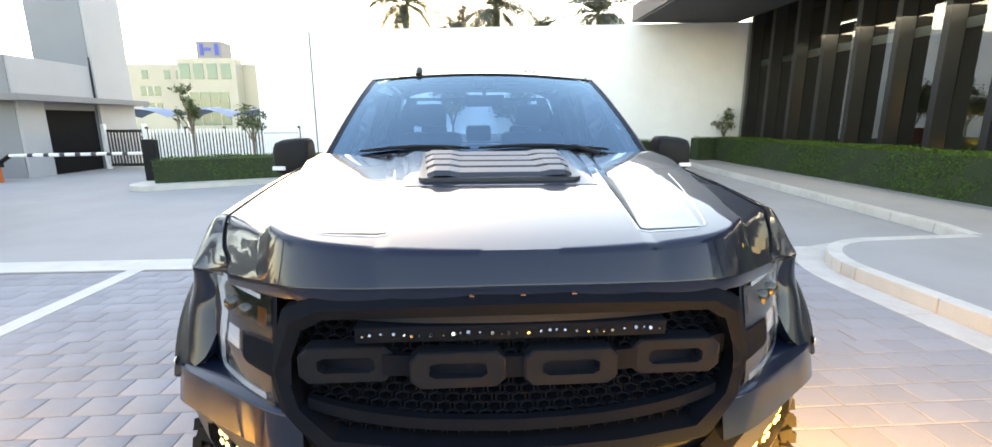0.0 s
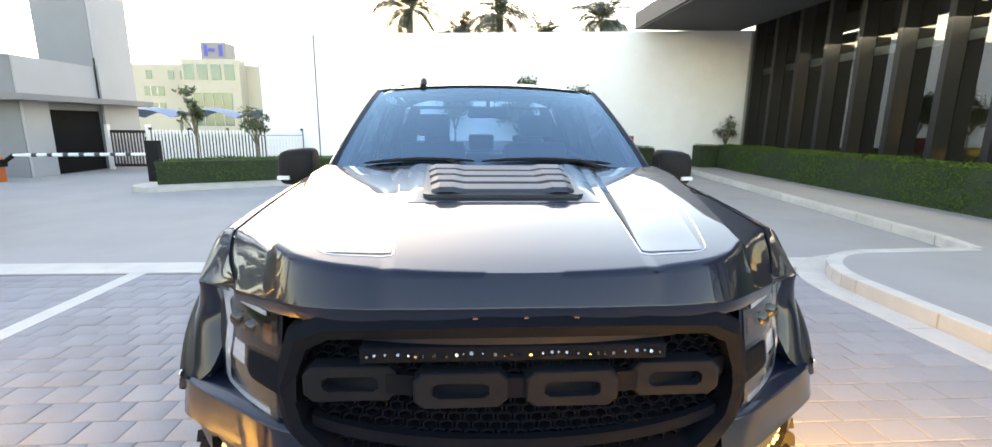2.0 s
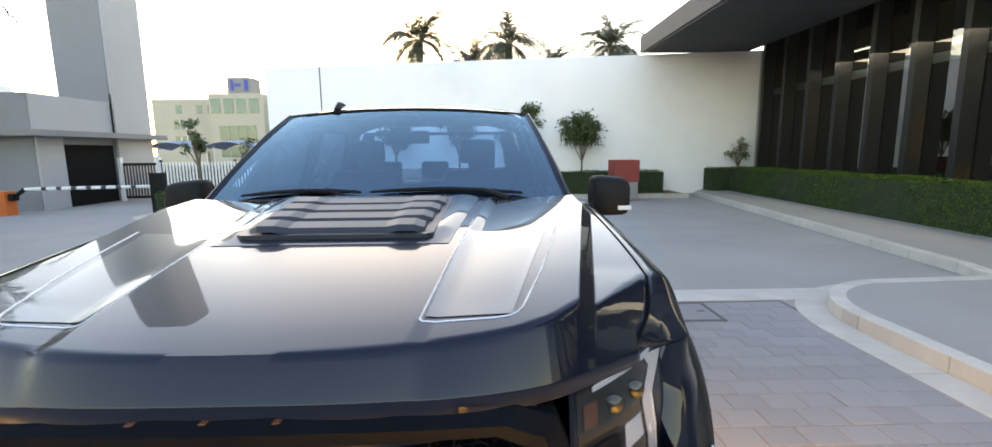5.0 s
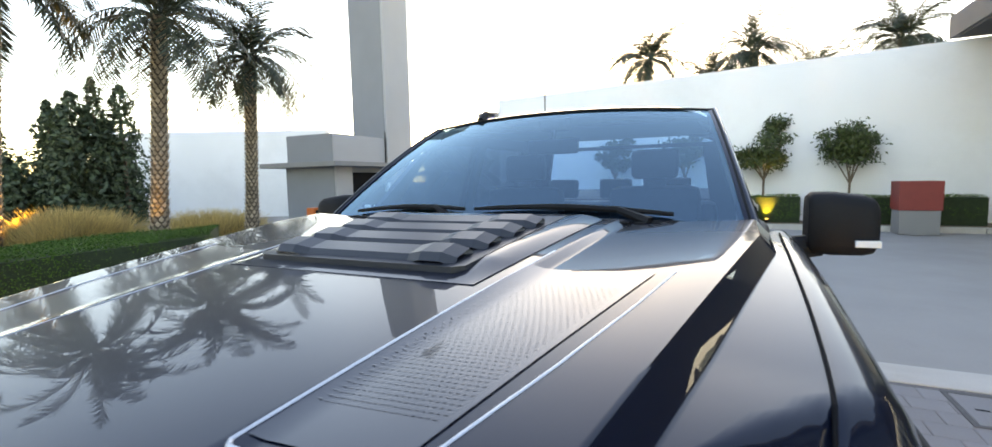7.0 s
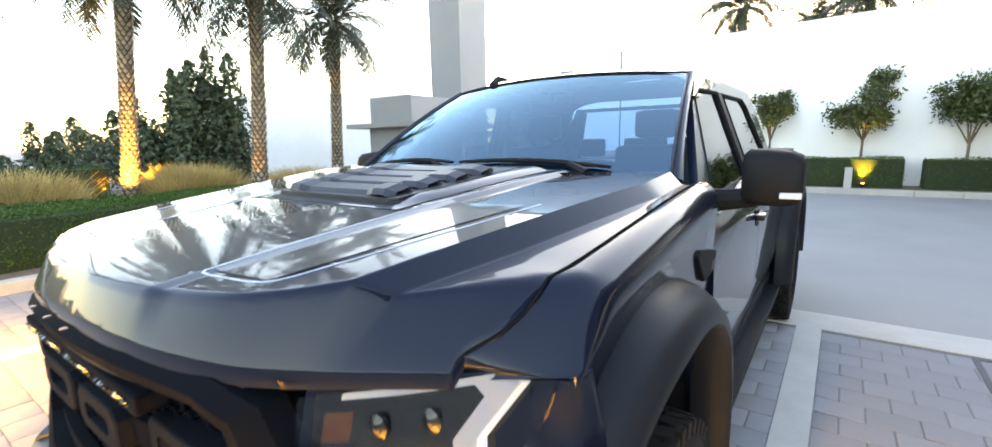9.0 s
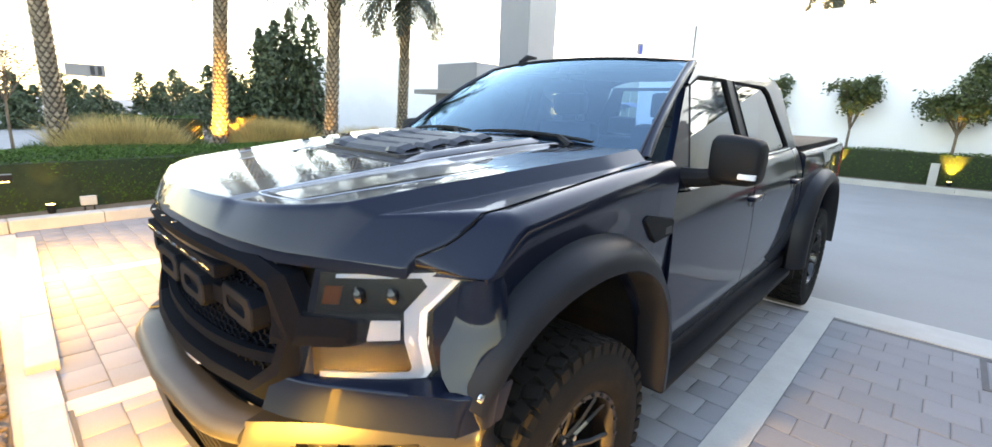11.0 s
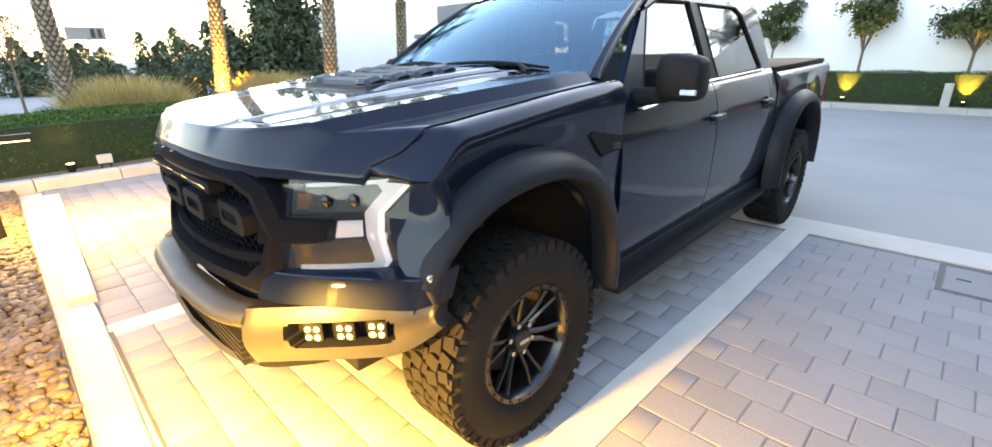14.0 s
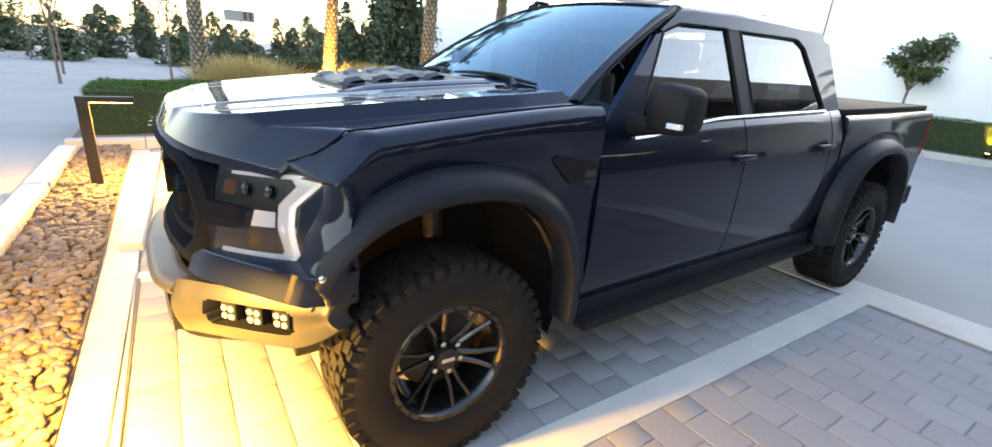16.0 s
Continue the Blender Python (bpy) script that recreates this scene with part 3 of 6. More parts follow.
def uplight(x, y, z, target, energy):
    h = thing("uplight", "small black garden spotlight in the bed", "spotlight", (x, y, z), "garden spotlights")
    part("spike", tube(bmesh.new(), [(0, 0, -0.1), (0, 0, 0.06)], 0.012, 6), BLACK, h)
    head = part("head", tube(bmesh.new(), [(0, 0, 0.05), (0, 0, 0.16)], [0.04, 0.055], 12), BLACK, h)
    part("lens", tube(bmesh.new(), [(0, 0, 0.155), (0, 0, 0.164)], 0.045, 12), WARMGLOW, head)
    eye = Vector((x, y, z + 0.19))
    lamp("garden_lamp", "SPOT", look(eye, target), energy, WARM, spot=radians(58))


utility = thing("junction_box", "small pale utility box on two stakes before the hedge", "utility box", (-6.5, 0.5, 0.1))
part("cabinet", boxes(((-0.03, -0.085, 0.09), (0.03, 0.085, 0.21), 0.006)), STRIP, utility)
for sy in (-0.05, 0.05):
    part("stake", boxes(((-0.01, sy - 0.01, -0.05), (0.01, sy + 0.01, 0.095), 0)), BRONZE, utility)
planter = thing("planter", "square stone planter with a red upper box", "planter")
part("base", boxes(((4.72, 15.35, 0.0), (5.54, 16.05, 0.62), 0.015)), SLAB, planter, "grey stone base")
part("box", boxes(((4.69, 15.32, 0.62), (5.57, 16.08, 1.36), 0.02)), REDPOT, planter, "red upper box")
signboard = thing("billboard", "white roadside billboard on a steel pole", "billboard")
part("pole", tube(bmesh.new(), [(-60.2, 7.5, 0), (-60.2, 7.5, 3.6)], 0.16, 10), WHITEPAINT, signboard)
part("panel", boxes(((-60.4, 5.9, 3.48), (-60, 8.9, 4.6), 0.03)), SLAB, signboard)
part("marks", boxes(((-59.98, 7.75, 3.65), (-59.9, 8.05, 4.45), 0), ((-59.98, 8.3, 3.65), (-59.9, 8.6, 4.45), 0)), GREY, signboard)


# ---- plants ----
rng = np.random.default_rng(7)


def leaf_cloud(centres, normals, length, width, jitter=0.6):
    """Small bent leaves at the given centres, facing roughly along the normals. Returns verts and faces."""
    n = len(centres)
    d = normals + jitter * rng.normal(size=(n, 3))
    d /= np.linalg.norm(d, axis=1)[:, None] + 1e-9
    a = np.cross(d, rng.normal(size=(n, 3)))
    a /= np.linalg.norm(a, axis=1)[:, None] + 1e-9
    b = np.cross(d, a)
    s = rng.uniform(0.6, 1.3, (n, 1))
    la, wb = a * length * s / 2, b * width * s / 2
    v = np.stack([centres - la, centres + wb + d * length * 0.12, centres + la, centres - wb + d * length * 0.12], 1).reshape(-1, 3)
    f = np.arange(4 * n).reshape(-1, 4)
    return v, f


def big_mesh(name, v, f, mat, parent=None, label="", smooth=False):
    me = bpy.data.meshes.new(name)
    nf, k = len(f), f.shape[1]
    me.vertices.add(len(v))
    me.vertices.foreach_set("co", np.asarray(v, dtype=np.float32).ravel())
    me.loops.add(nf * k)
    me.loops.foreach_set("vertex_index", f.astype(np.int32).ravel())
    me.polygons.add(nf)
    me.polygons.foreach_set("loop_start", np.arange(nf, dtype=np.int32) * k)
    me.polygons.foreach_set("loop_total", np.full(nf, k, dtype=np.int32))
    me.materials.append(mat)
    me.update(calc_edges=True)
    if smooth:
        me.shade_smooth()
    ob = new(name, me)
    if parent:
        ob.parent = parent
    if label:
        ob["label"] = label
    return ob


def hedge(poly, z0, z1, label, density=900, leaf=0.045):
    """A clipped hedge over a polygon of the plan."""
    h = thing("hedge", label, "hedge")
    # the core's dark colour paints the shade seen through gaps in the leaves
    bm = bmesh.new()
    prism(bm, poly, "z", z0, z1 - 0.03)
    part("core", bm, HEDGE_SHADE, h, "dark solid core that stands for the shade between the leaves")
    cs, ns = [], []
    for i, (x, y) in enumerate(poly):
        a, b = Vector((x, y)), Vector(poly[(i + 1) % len(poly)])
        L = (b - a).length
        # sides are leafed thinly so that the shade-coloured core shows through
        n = int(L * (z1 - z0) * density * 0.55)
        t, zz = rng.uniform(0, 1, n), rng.uniform(z0, z1, n)
        d = (b - a).normalized()
        out = np.array((d.y, -d.x, 0.0))
        p = np.stack([x + (b.x - x) * t, y + (b.y - y) * t, zz], 1)
        wob = 0.03 * np.sin(p[:, 0] * 2.1 + p[:, 1] * 1.7) + 0.02 * np.sin(zz * 9 + p[:, 1] * 5)
        p += out * (rng.normal(0.0, 0.022, (n, 1)) + wob[:, None])
        cs.append(p)
        ns.append(np.tile(out, (n, 1)))
    xs, ys = [p[0] for p in poly], [p[1] for p in poly]
    area = (max(xs) - min(xs)) * (max(ys) - min(ys))
    n = int(area * density)
    p = np.stack([rng.uniform(min(xs), max(xs), n), rng.uniform(min(ys), max(ys), n)], 1)
    inside = np.zeros(n, bool)
    for i in range(len(poly)):
        (x1, y1), (x2, y2) = poly[i], poly[(i + 1) % len(poly)]
        cross = (y1 > p[:, 1]) != (y2 > p[:, 1])
        with np.errstate(divide="ignore", invalid="ignore"):
            xi = (x2 - x1) * (p[:, 1] - y1) / (y2 - y1 + 1e-12) + x1
        inside ^= cross & (p[:, 0] < xi)
    p = p[inside]
    zt = z1 + rng.normal(0, 0.02, len(p)) + 0.02 * np.sin(p[:, 0] * 3 + p[:, 1] * 2.2)
    cs.append(np.column_stack([p, zt]))
    ns.append(np.tile((0, 0, 1.0), (len(p), 1)))
    v, f = leaf_cloud(np.concatenate(cs), np.concatenate(ns), leaf, leaf * 0.55)
    big_mesh("foliage", v, f, LEAF_HEDGE, h)
    return h


hedge([(-6.62, -0.95), (-7.35, 5.1), (-9.2, 6.6), (-8.75, -0.95)], 0.1, 0.77, "clipped green hedge along the parking bay", 2600, 0.034)
hedge([(-8.0, 11.6), (-5.5, 12.75), (-2.7, 13.55), (-2.7, 14.5), (-5.5, 14.0), (-8.0, 12.7)], 0.1, 0.72, "clipped green hedge on the traffic island", 1300, 0.036)
hedge([(-3.3, 17.0), (2.75, 17.0), (2.75, 17.85), (-3.3, 17.85)], 0.1, 0.93, "dark clipped hedge along the white wall", 600)
hedge([(3.2, 17.0), (7.0, 17.0), (7.0, 17.85), (3.2, 17.85)], 0.1, 0.9, "dark clipped hedge along the white wall", 600)
hedge([(8.62, -3.0), (9.9, -3.0), (10.4, 17.2), (9.6, 17.2)], 0.13, 1.0, "long clipped hedge before the glass building", 1500, 0.05)
hedge([(8.9, 17.25), (10.4, 17.25), (10.4, 17.9), (8.9, 17.9)], 0.13, 1.0, "clipped hedge where the wall meets the glass building", 500)


def palm(x, y, z0, height, radius, lean=(0.0, 0.0), fronds=34, length=2.3, seed=1, lit=False):
    h = thing("palm_tree", "date palm with scaly brown trunk and drooping fronds" + (", lit from below" if lit else ""), "palm tree", (x, y, z0), "date palms")
    r = np.random.default_rng(seed)
    bm = bmesh.new()
    top = Vector((lean[0] * height, lean[1] * height, height))
    tube(bm, [Vector((lean[0] * height * t, lean[1] * height * t, height * t - 0.15 * (t == 0))) for t in (0, 0.25, 0.5, 0.75, 1)], [radius * 1.12, radius * 0.92, radius * 0.86, radius * 0.84, radius * 0.9], 14)
    part("trunk", bm, TRUNK_PALM, h)
    vs, fs = [], []
    rows = int(height / 0.105)
    for k in range(rows):
        t = (k + 0.5) / rows
        rr = radius * (1.12 - 0.8 * t if t < 0.25 else 0.92 - 0.06 * t) if t < 0.25 else radius * 0.88
        for j in range(9):
            a = 2 * math.pi * (j + 0.5 * (k % 2)) / 9
            c, s = math.cos(a), math.sin(a)
            w, hh = rr * 0.30, 0.085
            o = Vector((top.x * t, top.y * t, height * t))
            tang = Vector((-s, c, 0))
            out = Vector((c, s, 0))
            i = len(vs)
            vs += [o + out * rr * 0.97 + tang * w + Vector((0, 0, -0.02)), o + out * rr * 0.97 - tang * w + Vector((0, 0, -0.02)), o + out * rr * 0.97 + Vector((0, 0, -hh)), o + out * (rr + 0.05) + Vector((0, 0, hh * 0.75)), ]
            fs += [(i, i + 3, i + 2), (i + 1, i + 2, i + 3), (i, i + 1, i + 3)]
    big_mesh("bark_scale_cover", np.array([tuple(v) for v in vs]), np.array(fs), PALM_SCALE, h)
    lv, lf, k = [], [], 0
    bm = bmesh.new()
    for q in range(fronds):
        az = q * 2.399963 + r.uniform(-0.2, 0.2)
        up = r.uniform(-0.35, 1.35) if q > 6 else r.uniform(1.1, 1.5)
        L = length * r.uniform(0.8, 1.15)
        n = 32
        d = Vector((math.cos(az) * math.cos(up), math.sin(az) * math.cos(up), math.sin(up)))
        p = top + Vector((math.cos(az), math.sin(az), 0)) * radius * 0.5
        pts = [p.copy()]
        side = Vector((-math.sin(az), math.cos(az), 0))
        for i in range(n):
            d = (d + Vector((0, 0, -0.055 - 0.02 * r.random()))).normalized()
            p = p + d * (L / n)
            pts.append(p.copy())
            t = (i + 1) / n
            if t > 0.1:
                ll = 0.42 * length / 2.3 * math.sin(math.pi * min(1, 0.12 + t * 0.88)) ** 0.6 * r.uniform(0.8, 1.1) + 0.05
                nn = side.cross(d).normalized()
                for sgn in (-1, 1):
                    e = (side * sgn * 0.75 + d * 0.65 + nn * r.uniform(-0.1, 0.45)).normalized()
                    tip = p + e * ll - Vector((0, 0, ll * 0.25 * r.random()))
                    w = d * 0.022 * length / 2.3
                    lv += [p - w, p + w, p + (tip - p) * 0.55 + w * 1.4, tip]
                    lf.append((k, k + 1, k + 2, k + 3))
                    k += 4
        tube(bm, pts[::5] + [pts[-1]], [0.022 * (1 - 0.13 * i) for i in range(len(pts[::5]) + 1)], 4)
    part("rachis", bm, LEAF_PALM, h)
    big_mesh("fronds", np.array([tuple(v) for v in lv]), np.array(lf), LEAF_PALM, h)
    return h


palm(-12.72, 4.05, 0.1, 5.9, 0.185, (0.025, 0.075), 46, 2.4, 3, True)
palm(-10.9, 6.3, 0.1, 5.3, 0.185, (0.03, 0.06), 48, 2.4, 4)
palm(-11.05, 8.8, 0.1, 4.95, 0.165, (0.02, 0.045), 46, 2.1, 5)
palm(-12.9, 0.85, 0.1, 6.2, 0.185, (-0.03, 0.0), 34, 2.4, 6)
for x, y, hgt, sd in ((-3.4, 28.4, 7.7, 11), (-0.45, 31.9, 6.8, 12), (1.8, 28.4, 7.5, 13), (4.95, 31.9, 6.7, 14), (8.0, 29.0, 7.4, 15)):
    palm(x, y, 0, hgt + 0.4, 0.23, (0, 0), 52, 2.7, sd)


def small_tree(x, y, z0, height, spread, mat=LEAF_TREE, seed=1, leaves=2600, label="small round-headed tree with bare forked stems", leaf=0.09, low=0.45):
    h = thing("small_tree", label, "tree", (x, y, z0), "garden trees")
    r = np.random.default_rng(seed)
    bm = bmesh.new()
    fork = Vector((0.03, 0.02, height * low))
    tube(bm, [(0, 0, -0.1), (0.02, 0.0, height * low * 0.5), fork], [0.045, 0.036, 0.032], 8)
    tips = []
    for k in range(7):
        a = 2 * math.pi * k / 7 + r.uniform(-0.3, 0.3)
        rad = spread * r.uniform(0.35, 0.8)
        tip = Vector((math.cos(a) * rad, math.sin(a) * rad, height * r.uniform(0.66, 0.98)))
        mid = fork.lerp(tip, 0.5) + Vector((0, 0, 0.06))
        tube(bm, [fork, mid, tip], [0.024, 0.016, 0.006], 6)
        tips += [tip, mid.lerp(tip, 0.5)]
    tips.append(Vector((0, 0, height * 0.92)))
    part("trunk", bm, BARK, h, smooth=True)
    cs = []
    for k in range(34):
        t = tips[k % len(tips)] + Vector(r.normal(0, spread * 0.17, 3) * (1, 1, 0.6))
        m = leaves // 34
        cs.append(np.array(t) + r.normal(0, spread * 0.13, (m, 3)) * (1, 1, 0.9))
    c = np.concatenate(cs)
    v, f = leaf_cloud(c, np.tile((0, 0, 0.7), (len(c), 1)), leaf, leaf * 0.45, 1.0)
    big_mesh("crown", v, f, mat, h)
    return h


small_tree(-0.6, 17.4, 0.1, 2.8, 0.68, seed=21, leaves=3000, leaf=0.12, low=0.48)
small_tree(1.75, 17.4, 0.1, 3.15, 0.98, seed=22, leaves=5200, leaf=0.12, low=0.42)
small_tree(-2.95, 17.4, 0.1, 2.9, 0.68, seed=23, leaves=2800, leaf=0.12, low=0.5)
small_tree(4.0, 17.4, 0.1, 2.95, 0.95, seed=24, leaves=5000, leaf=0.12, low=0.4)
small_tree(-7.85, 13.3, 0.1, 2.6, 0.42, seed=25, leaves=750, leaf=0.11)
small_tree(-6.2, 13.3, 0.1, 2.1, 0.5, seed=26, leaves=600, leaf=0.1)
small_tree(10.05, 17.6, 0.1, 2.0, 0.55, seed=27, leaves=600)
small_tree(-17.5, 0.2, 0.0, 3.1, 1.2, LEAF_BROWN, 28, 900, "half-bare tree with brown leaves")
small_tree(-21.0, -3.0, 0.0, 4.2, 1.3, LEAF_TREE, 29, 1100, "slim street tree on a far island")
small_tree(-17.0, -2.6, 0.0, 3.6, 0.9, LEAF_TREE, 30, 800, "slim street tree on a far island")


def conifer(x, y, height, radius, seed, group="row of evergreens", blunt=False):
    h = thing("evergreen", "dark bushy tree with a rounded uneven crown" if blunt else "dark dense evergreen with an uneven outline", "tree", (x, y, 0), group)
    r = np.random.default_rng(seed)
    part("trunk", tube(bmesh.new(), [(0, 0, -0.1), (0, 0, height * 0.8)], [0.12, 0.03], 6), BARK, h)
    n = int(1000 * height)
    # several pointed leaders grown together
    m = 3 + seed % 3
    off = np.column_stack([r.normal(0, radius * 0.42, (m, 2)), np.zeros(m)])
    off[0] = 0
    top = np.concatenate([[1.0], r.uniform(0.55, 0.9, m - 1)])
    own = r.integers(0, m, n)
    t = r.uniform(0.02, 1, n) ** 1.05
    a = r.uniform(0, 2 * np.pi, n)
    lump = (1 + 0.22 * np.sin(t * 27 + seed + own) + 0.16 * r.normal(size=n)) * (1 + 0.25 * np.sin(a * 3 + t * 11))
    taper = np.sin(np.pi * (0.12 + 0.88 * t)) ** 0.7 if blunt else (1 - t) ** (0.5 + 0.12 * (seed % 2))
    rr = radius * 0.68 * taper * np.clip(lump, 0.2, 1.6) * np.sqrt(r.uniform(0.3, 1, n))
    c = np.stack([rr * np.cos(a), rr * np.sin(a), t * height * top[own]], 1) + off[own]
    nn = np.stack([np.cos(a), np.sin(a), np.full(n, 0.5)], 1)
    v, f = leaf_cloud(c, nn, 0.24, 0.11, 0.8)
    big_mesh("crown", v, f, LEAF_DARK, h)
    return h


# trees beyond about 98 degrees are added out of view to darken reflections
for k in range(28):
    t = k / 27
    ang = radians(126 - 78 * t)
    R = 38 + 5 * math.sin(k * 2.3)
    conifer(2 - R * math.sin(ang), R * math.cos(ang), 2.3 + 1.4 * ((k * 7) % 5) / 4, 1.0 + 0.4 * ((k * 3) % 4) / 3, 40 + k, blunt=k % 3 != 1)
for k, (x, y, hh) in enumerate(((-22.8, 7.7, 3.7), (-22.2, 9.0, 4.9), (-21.9, 9.6, 5.3), (-21.6, 10.2, 5.9), (-21.3, 11.0, 5.7))):
    conifer(x, y, hh, 1.35, 80 + k, "dark evergreen group")


def grass(x, y, rx, ry, n, height, seed, mat=GRASS, label="clump of tall dry golden ornamental grass"):
    h = thing("ornamental_grass", label, "grass", (x, y, 0.1), kind="stuff")
    r = np.random.default_rng(seed)
    p = np.stack([r.uniform(-rx, rx, n), r.uniform(-ry, ry, n), np.zeros(n)], 1)
    lean = r.normal(0, 0.3, (n, 2)) + p[:, :2] / (rx, ry) * 0.3
    hh = height * r.uniform(0.5, 1.1, n) * (1 - 0.3 * np.clip((p[:, 0] / rx) ** 2 + (p[:, 1] / ry) ** 2, 0, 1.4))
    tip = p + np.column_stack([lean * hh[:, None], hh])
    mid = p * 0.5 + tip * 0.5 + np.column_stack([-lean * hh[:, None] * 0.12, np.zeros(n)])
    w = np.column_stack([r.normal(0, 1, (n, 2)), np.zeros(n)])
    w = w / np.linalg.norm(w, axis=1)[:, None] * 0.008
    v = np.stack([p - w, p + w, mid + w, mid - w, mid + w, mid - w, tip - w * 0.3, tip + w * 0.3], 1).reshape(-1, 3)
    f = np.concatenate([np.arange(n)[:, None] * 8 + np.array([[0, 1, 2, 3]]), np.arange(n)[:, None] * 8 + np.array([[4, 5, 6, 7]])])
    big_mesh("blades", v, f, mat, h)


grass(-12.9, 1.95, 0.8, 1.05, 6000, 1.1, 61)
grass(-12.9, 5.5, 0.7, 0.95, 6500, 1.08, 62)
grass(-12.6, 8.6, 0.7, 1.4, 5000, 0.85, 63)
grass(-13.5, 1.3, 0.8, 1.0, 2500, 0.55, 64, LAWN, "low clump of green strap leaves")
grass(-13.9, 3.7, 0.5, 0.4, 1200, 0.5, 65, LAWN, "low clump of green strap leaves")
hedge([(-12.4, 18.3), (-8.3, 18.7), (-8.3, 19.4), (-12.4, 19.0)], 0.0, 1.15, "loose dark shrubs behind the picket fence", 300, 0.09)
hedge([(-21, 2.6), (-19.6, 2.6), (-19.6, 5.6), (-21, 5.6)], 0.0, 0.95, "clipped box hedge beside the far drive", 300, 0.07)

uplight(-11.5, 3.35, 0.22, (-12.7, 4.08, 1.6), 700)
uplight(-10.2, 5.5, 0.12, (-10.88, 6.3, 2.2), 45)
uplight(-0.72, 16.80, 0.08, (-0.70, 17.06, 0.85), 60)
uplight(1.86, 16.80, 0.08, (1.86, 17.06, 0.85), 75)
uplight(-6.47, 0.12, 0.08, (-6.62, 0.14, 0.55), 1.4)

# ---- the pickup truck ----
INSERT = material("insert_paint", (0.009, 0.012, 0.021), 0.3, 0.3, 0.08, 8.0, bump=0.02, bump_scale=500, coat=0.9)
COVERFRAME = material("cover_frame", (0.10, 0.10, 0.105), 0.7, 0.3, 0.15, 10.0)
BLOCKS = material("block_plastic", (0.0062, 0.008, 0.0115), 0.75, 0.0, 0.1, 10.0, spec=0.08)
truck = thing("pickup_truck", "dark slate-grey four-door off-road pickup parked on the pavers", "pickup truck")
HW = curve1([-0.05, 0.36, 0.42, 0.5, 0.75, 1.2, 1.6], [0.80, 0.835, 0.872, 0.900, 0.916, 0.922, 0.925])   # half width of the bonnet at its shut line
HZ = curve1([-0.06, 0.0, 0.10, 0.20, 0.40, 0.66, 0.90, 1.2, 1.5], [1.434, 1.444, 1.457, 1.4685, 1.488, 1.510, 1.529, 1.550, 1.565])
NOSE = curve1([0.0, 0.15, 0.3, 0.45, 0.55, 0.62, 0.72, 0.83, 0.92, 1.0, 1.05], [0.012, 0.016, 0.032, 0.066, 0.104, 0.148, 0.235, 0.335, 0.41, 0.465, 0.50])   # front edge in plan


def bonnet_lines(y):
    """Half widths of the bonnet's creases: foot of the raised middle, the outer slope and the edge."""
    w = HW(y)
    step, up = 0.306 + 0.125 * max(y, 0.0), min(0.615 + 0.2 * max(y, 0.0), w - 0.062)
    return [0.0, step, step + 0.034, up, up + 0.038, w]


def DROP(x, y):
    foot = float(np.interp(y, [0.15, 0.3, 0.6, 1.3], [0.022, 0.040, 0.050, 0.044]))
    sunk = float(np.interp(y, [0.15, 0.9], [0.005, 0.012]))
    return float(np.interp(abs(x), bonnet_lines(y), [0.0, 0.0, sunk, 0.0, foot, foot + 0.005]))


def rounded_nose(x, y, z):
    """Rolls a height of the bonnet or fender down to the front edge."""
    edge = 1.376 - 0.076 * min(1.05, abs(x) / 0.9) ** 2
    roll = float(np.interp(abs(x), [0.0, 0.33, 0.37, 0.5, 0.62, 0.75, 0.9], [0.040, 0.042, 0.052, 0.050, 0.060, 0.10, 0.135]))
    s = min(1.0, max(0.0, (y - NOSE(abs(x))) / roll))
    return edge + (z - edge) * (1 - (1 - s) ** 1.08) ** 0.95


def bonnet_z(x, y):
    r = min(1.0, abs(x) / HW(y))
    return rounded_nose(x, y, HZ(y) - DROP(x, y) - 0.008 * r * r)


def bonnet_point(u, v):
    """u across from -1 to 1, v from the nose to the screen."""
    a = abs(u)
    front, back = 0.1, 1.40 + 0.10 * a * a
    for k in range(14):
        front = NOSE(float(np.interp(a, CREASE_U, bonnet_lines(front))))
    y = front + (back - front) * v
    x = math.copysign(float(np.interp(a, CREASE_U, bonnet_lines(y))), u)
    return x, y, bonnet_z(x, y)


CREASE_U = [0.0, 0.40, 0.43, 0.80, 0.86, 1.0]
half = span(0, 0.394, 24) + [0.4, 0.407, 0.415, 0.423, 0.43, 0.436] + span(0.45, 0.794, 18) + [0.8, 0.805, 0.815, 0.83, 0.845, 0.855, 0.86, 0.865] + span(0.875, 1, 10)
us = [-a for a in half[:0:-1]] + half
vs_ = [0.12 * (k / 18) ** 1.5 for k in range(18)] + span(0.12, 1, 32)
bm = bmesh.new()
sheet(bm, bonnet_point, us, vs_, thick=(0, 0, -0.03))
part("bonnet", bm, PAINT, truck, smooth=True, angle=50)


# raised frames of the two bonnet inserts, pale to paint their highlight, and the patterned panels in them
def strip_on_bonnet(points, width, lift):
    bm = bmesh.new()
    rows = []
    for i, p in enumerate(points):
        a, b = Vector(points[max(i - 1, 0)]), Vector(points[min(i + 1, len(points) - 1)])
        d = (b - a).normalized()
        n = Vector((-d.y, d.x)) * width / 2
        rows.append([bm.verts.new((q.x, q.y, bonnet_z(q.x, q.y) + dz)) for q, dz in ((Vector(p) + n, 0.0005), (Vector(p) + n * 0.4, lift), (Vector(p) - n * 0.4, lift), (Vector(p) - n, 0.0005))])
    for r, s in zip(rows, rows[1:]):
        for k in range(3):
            bm.faces.new((r[k], r[k + 1], s[k + 1], s[k]))
    return bm


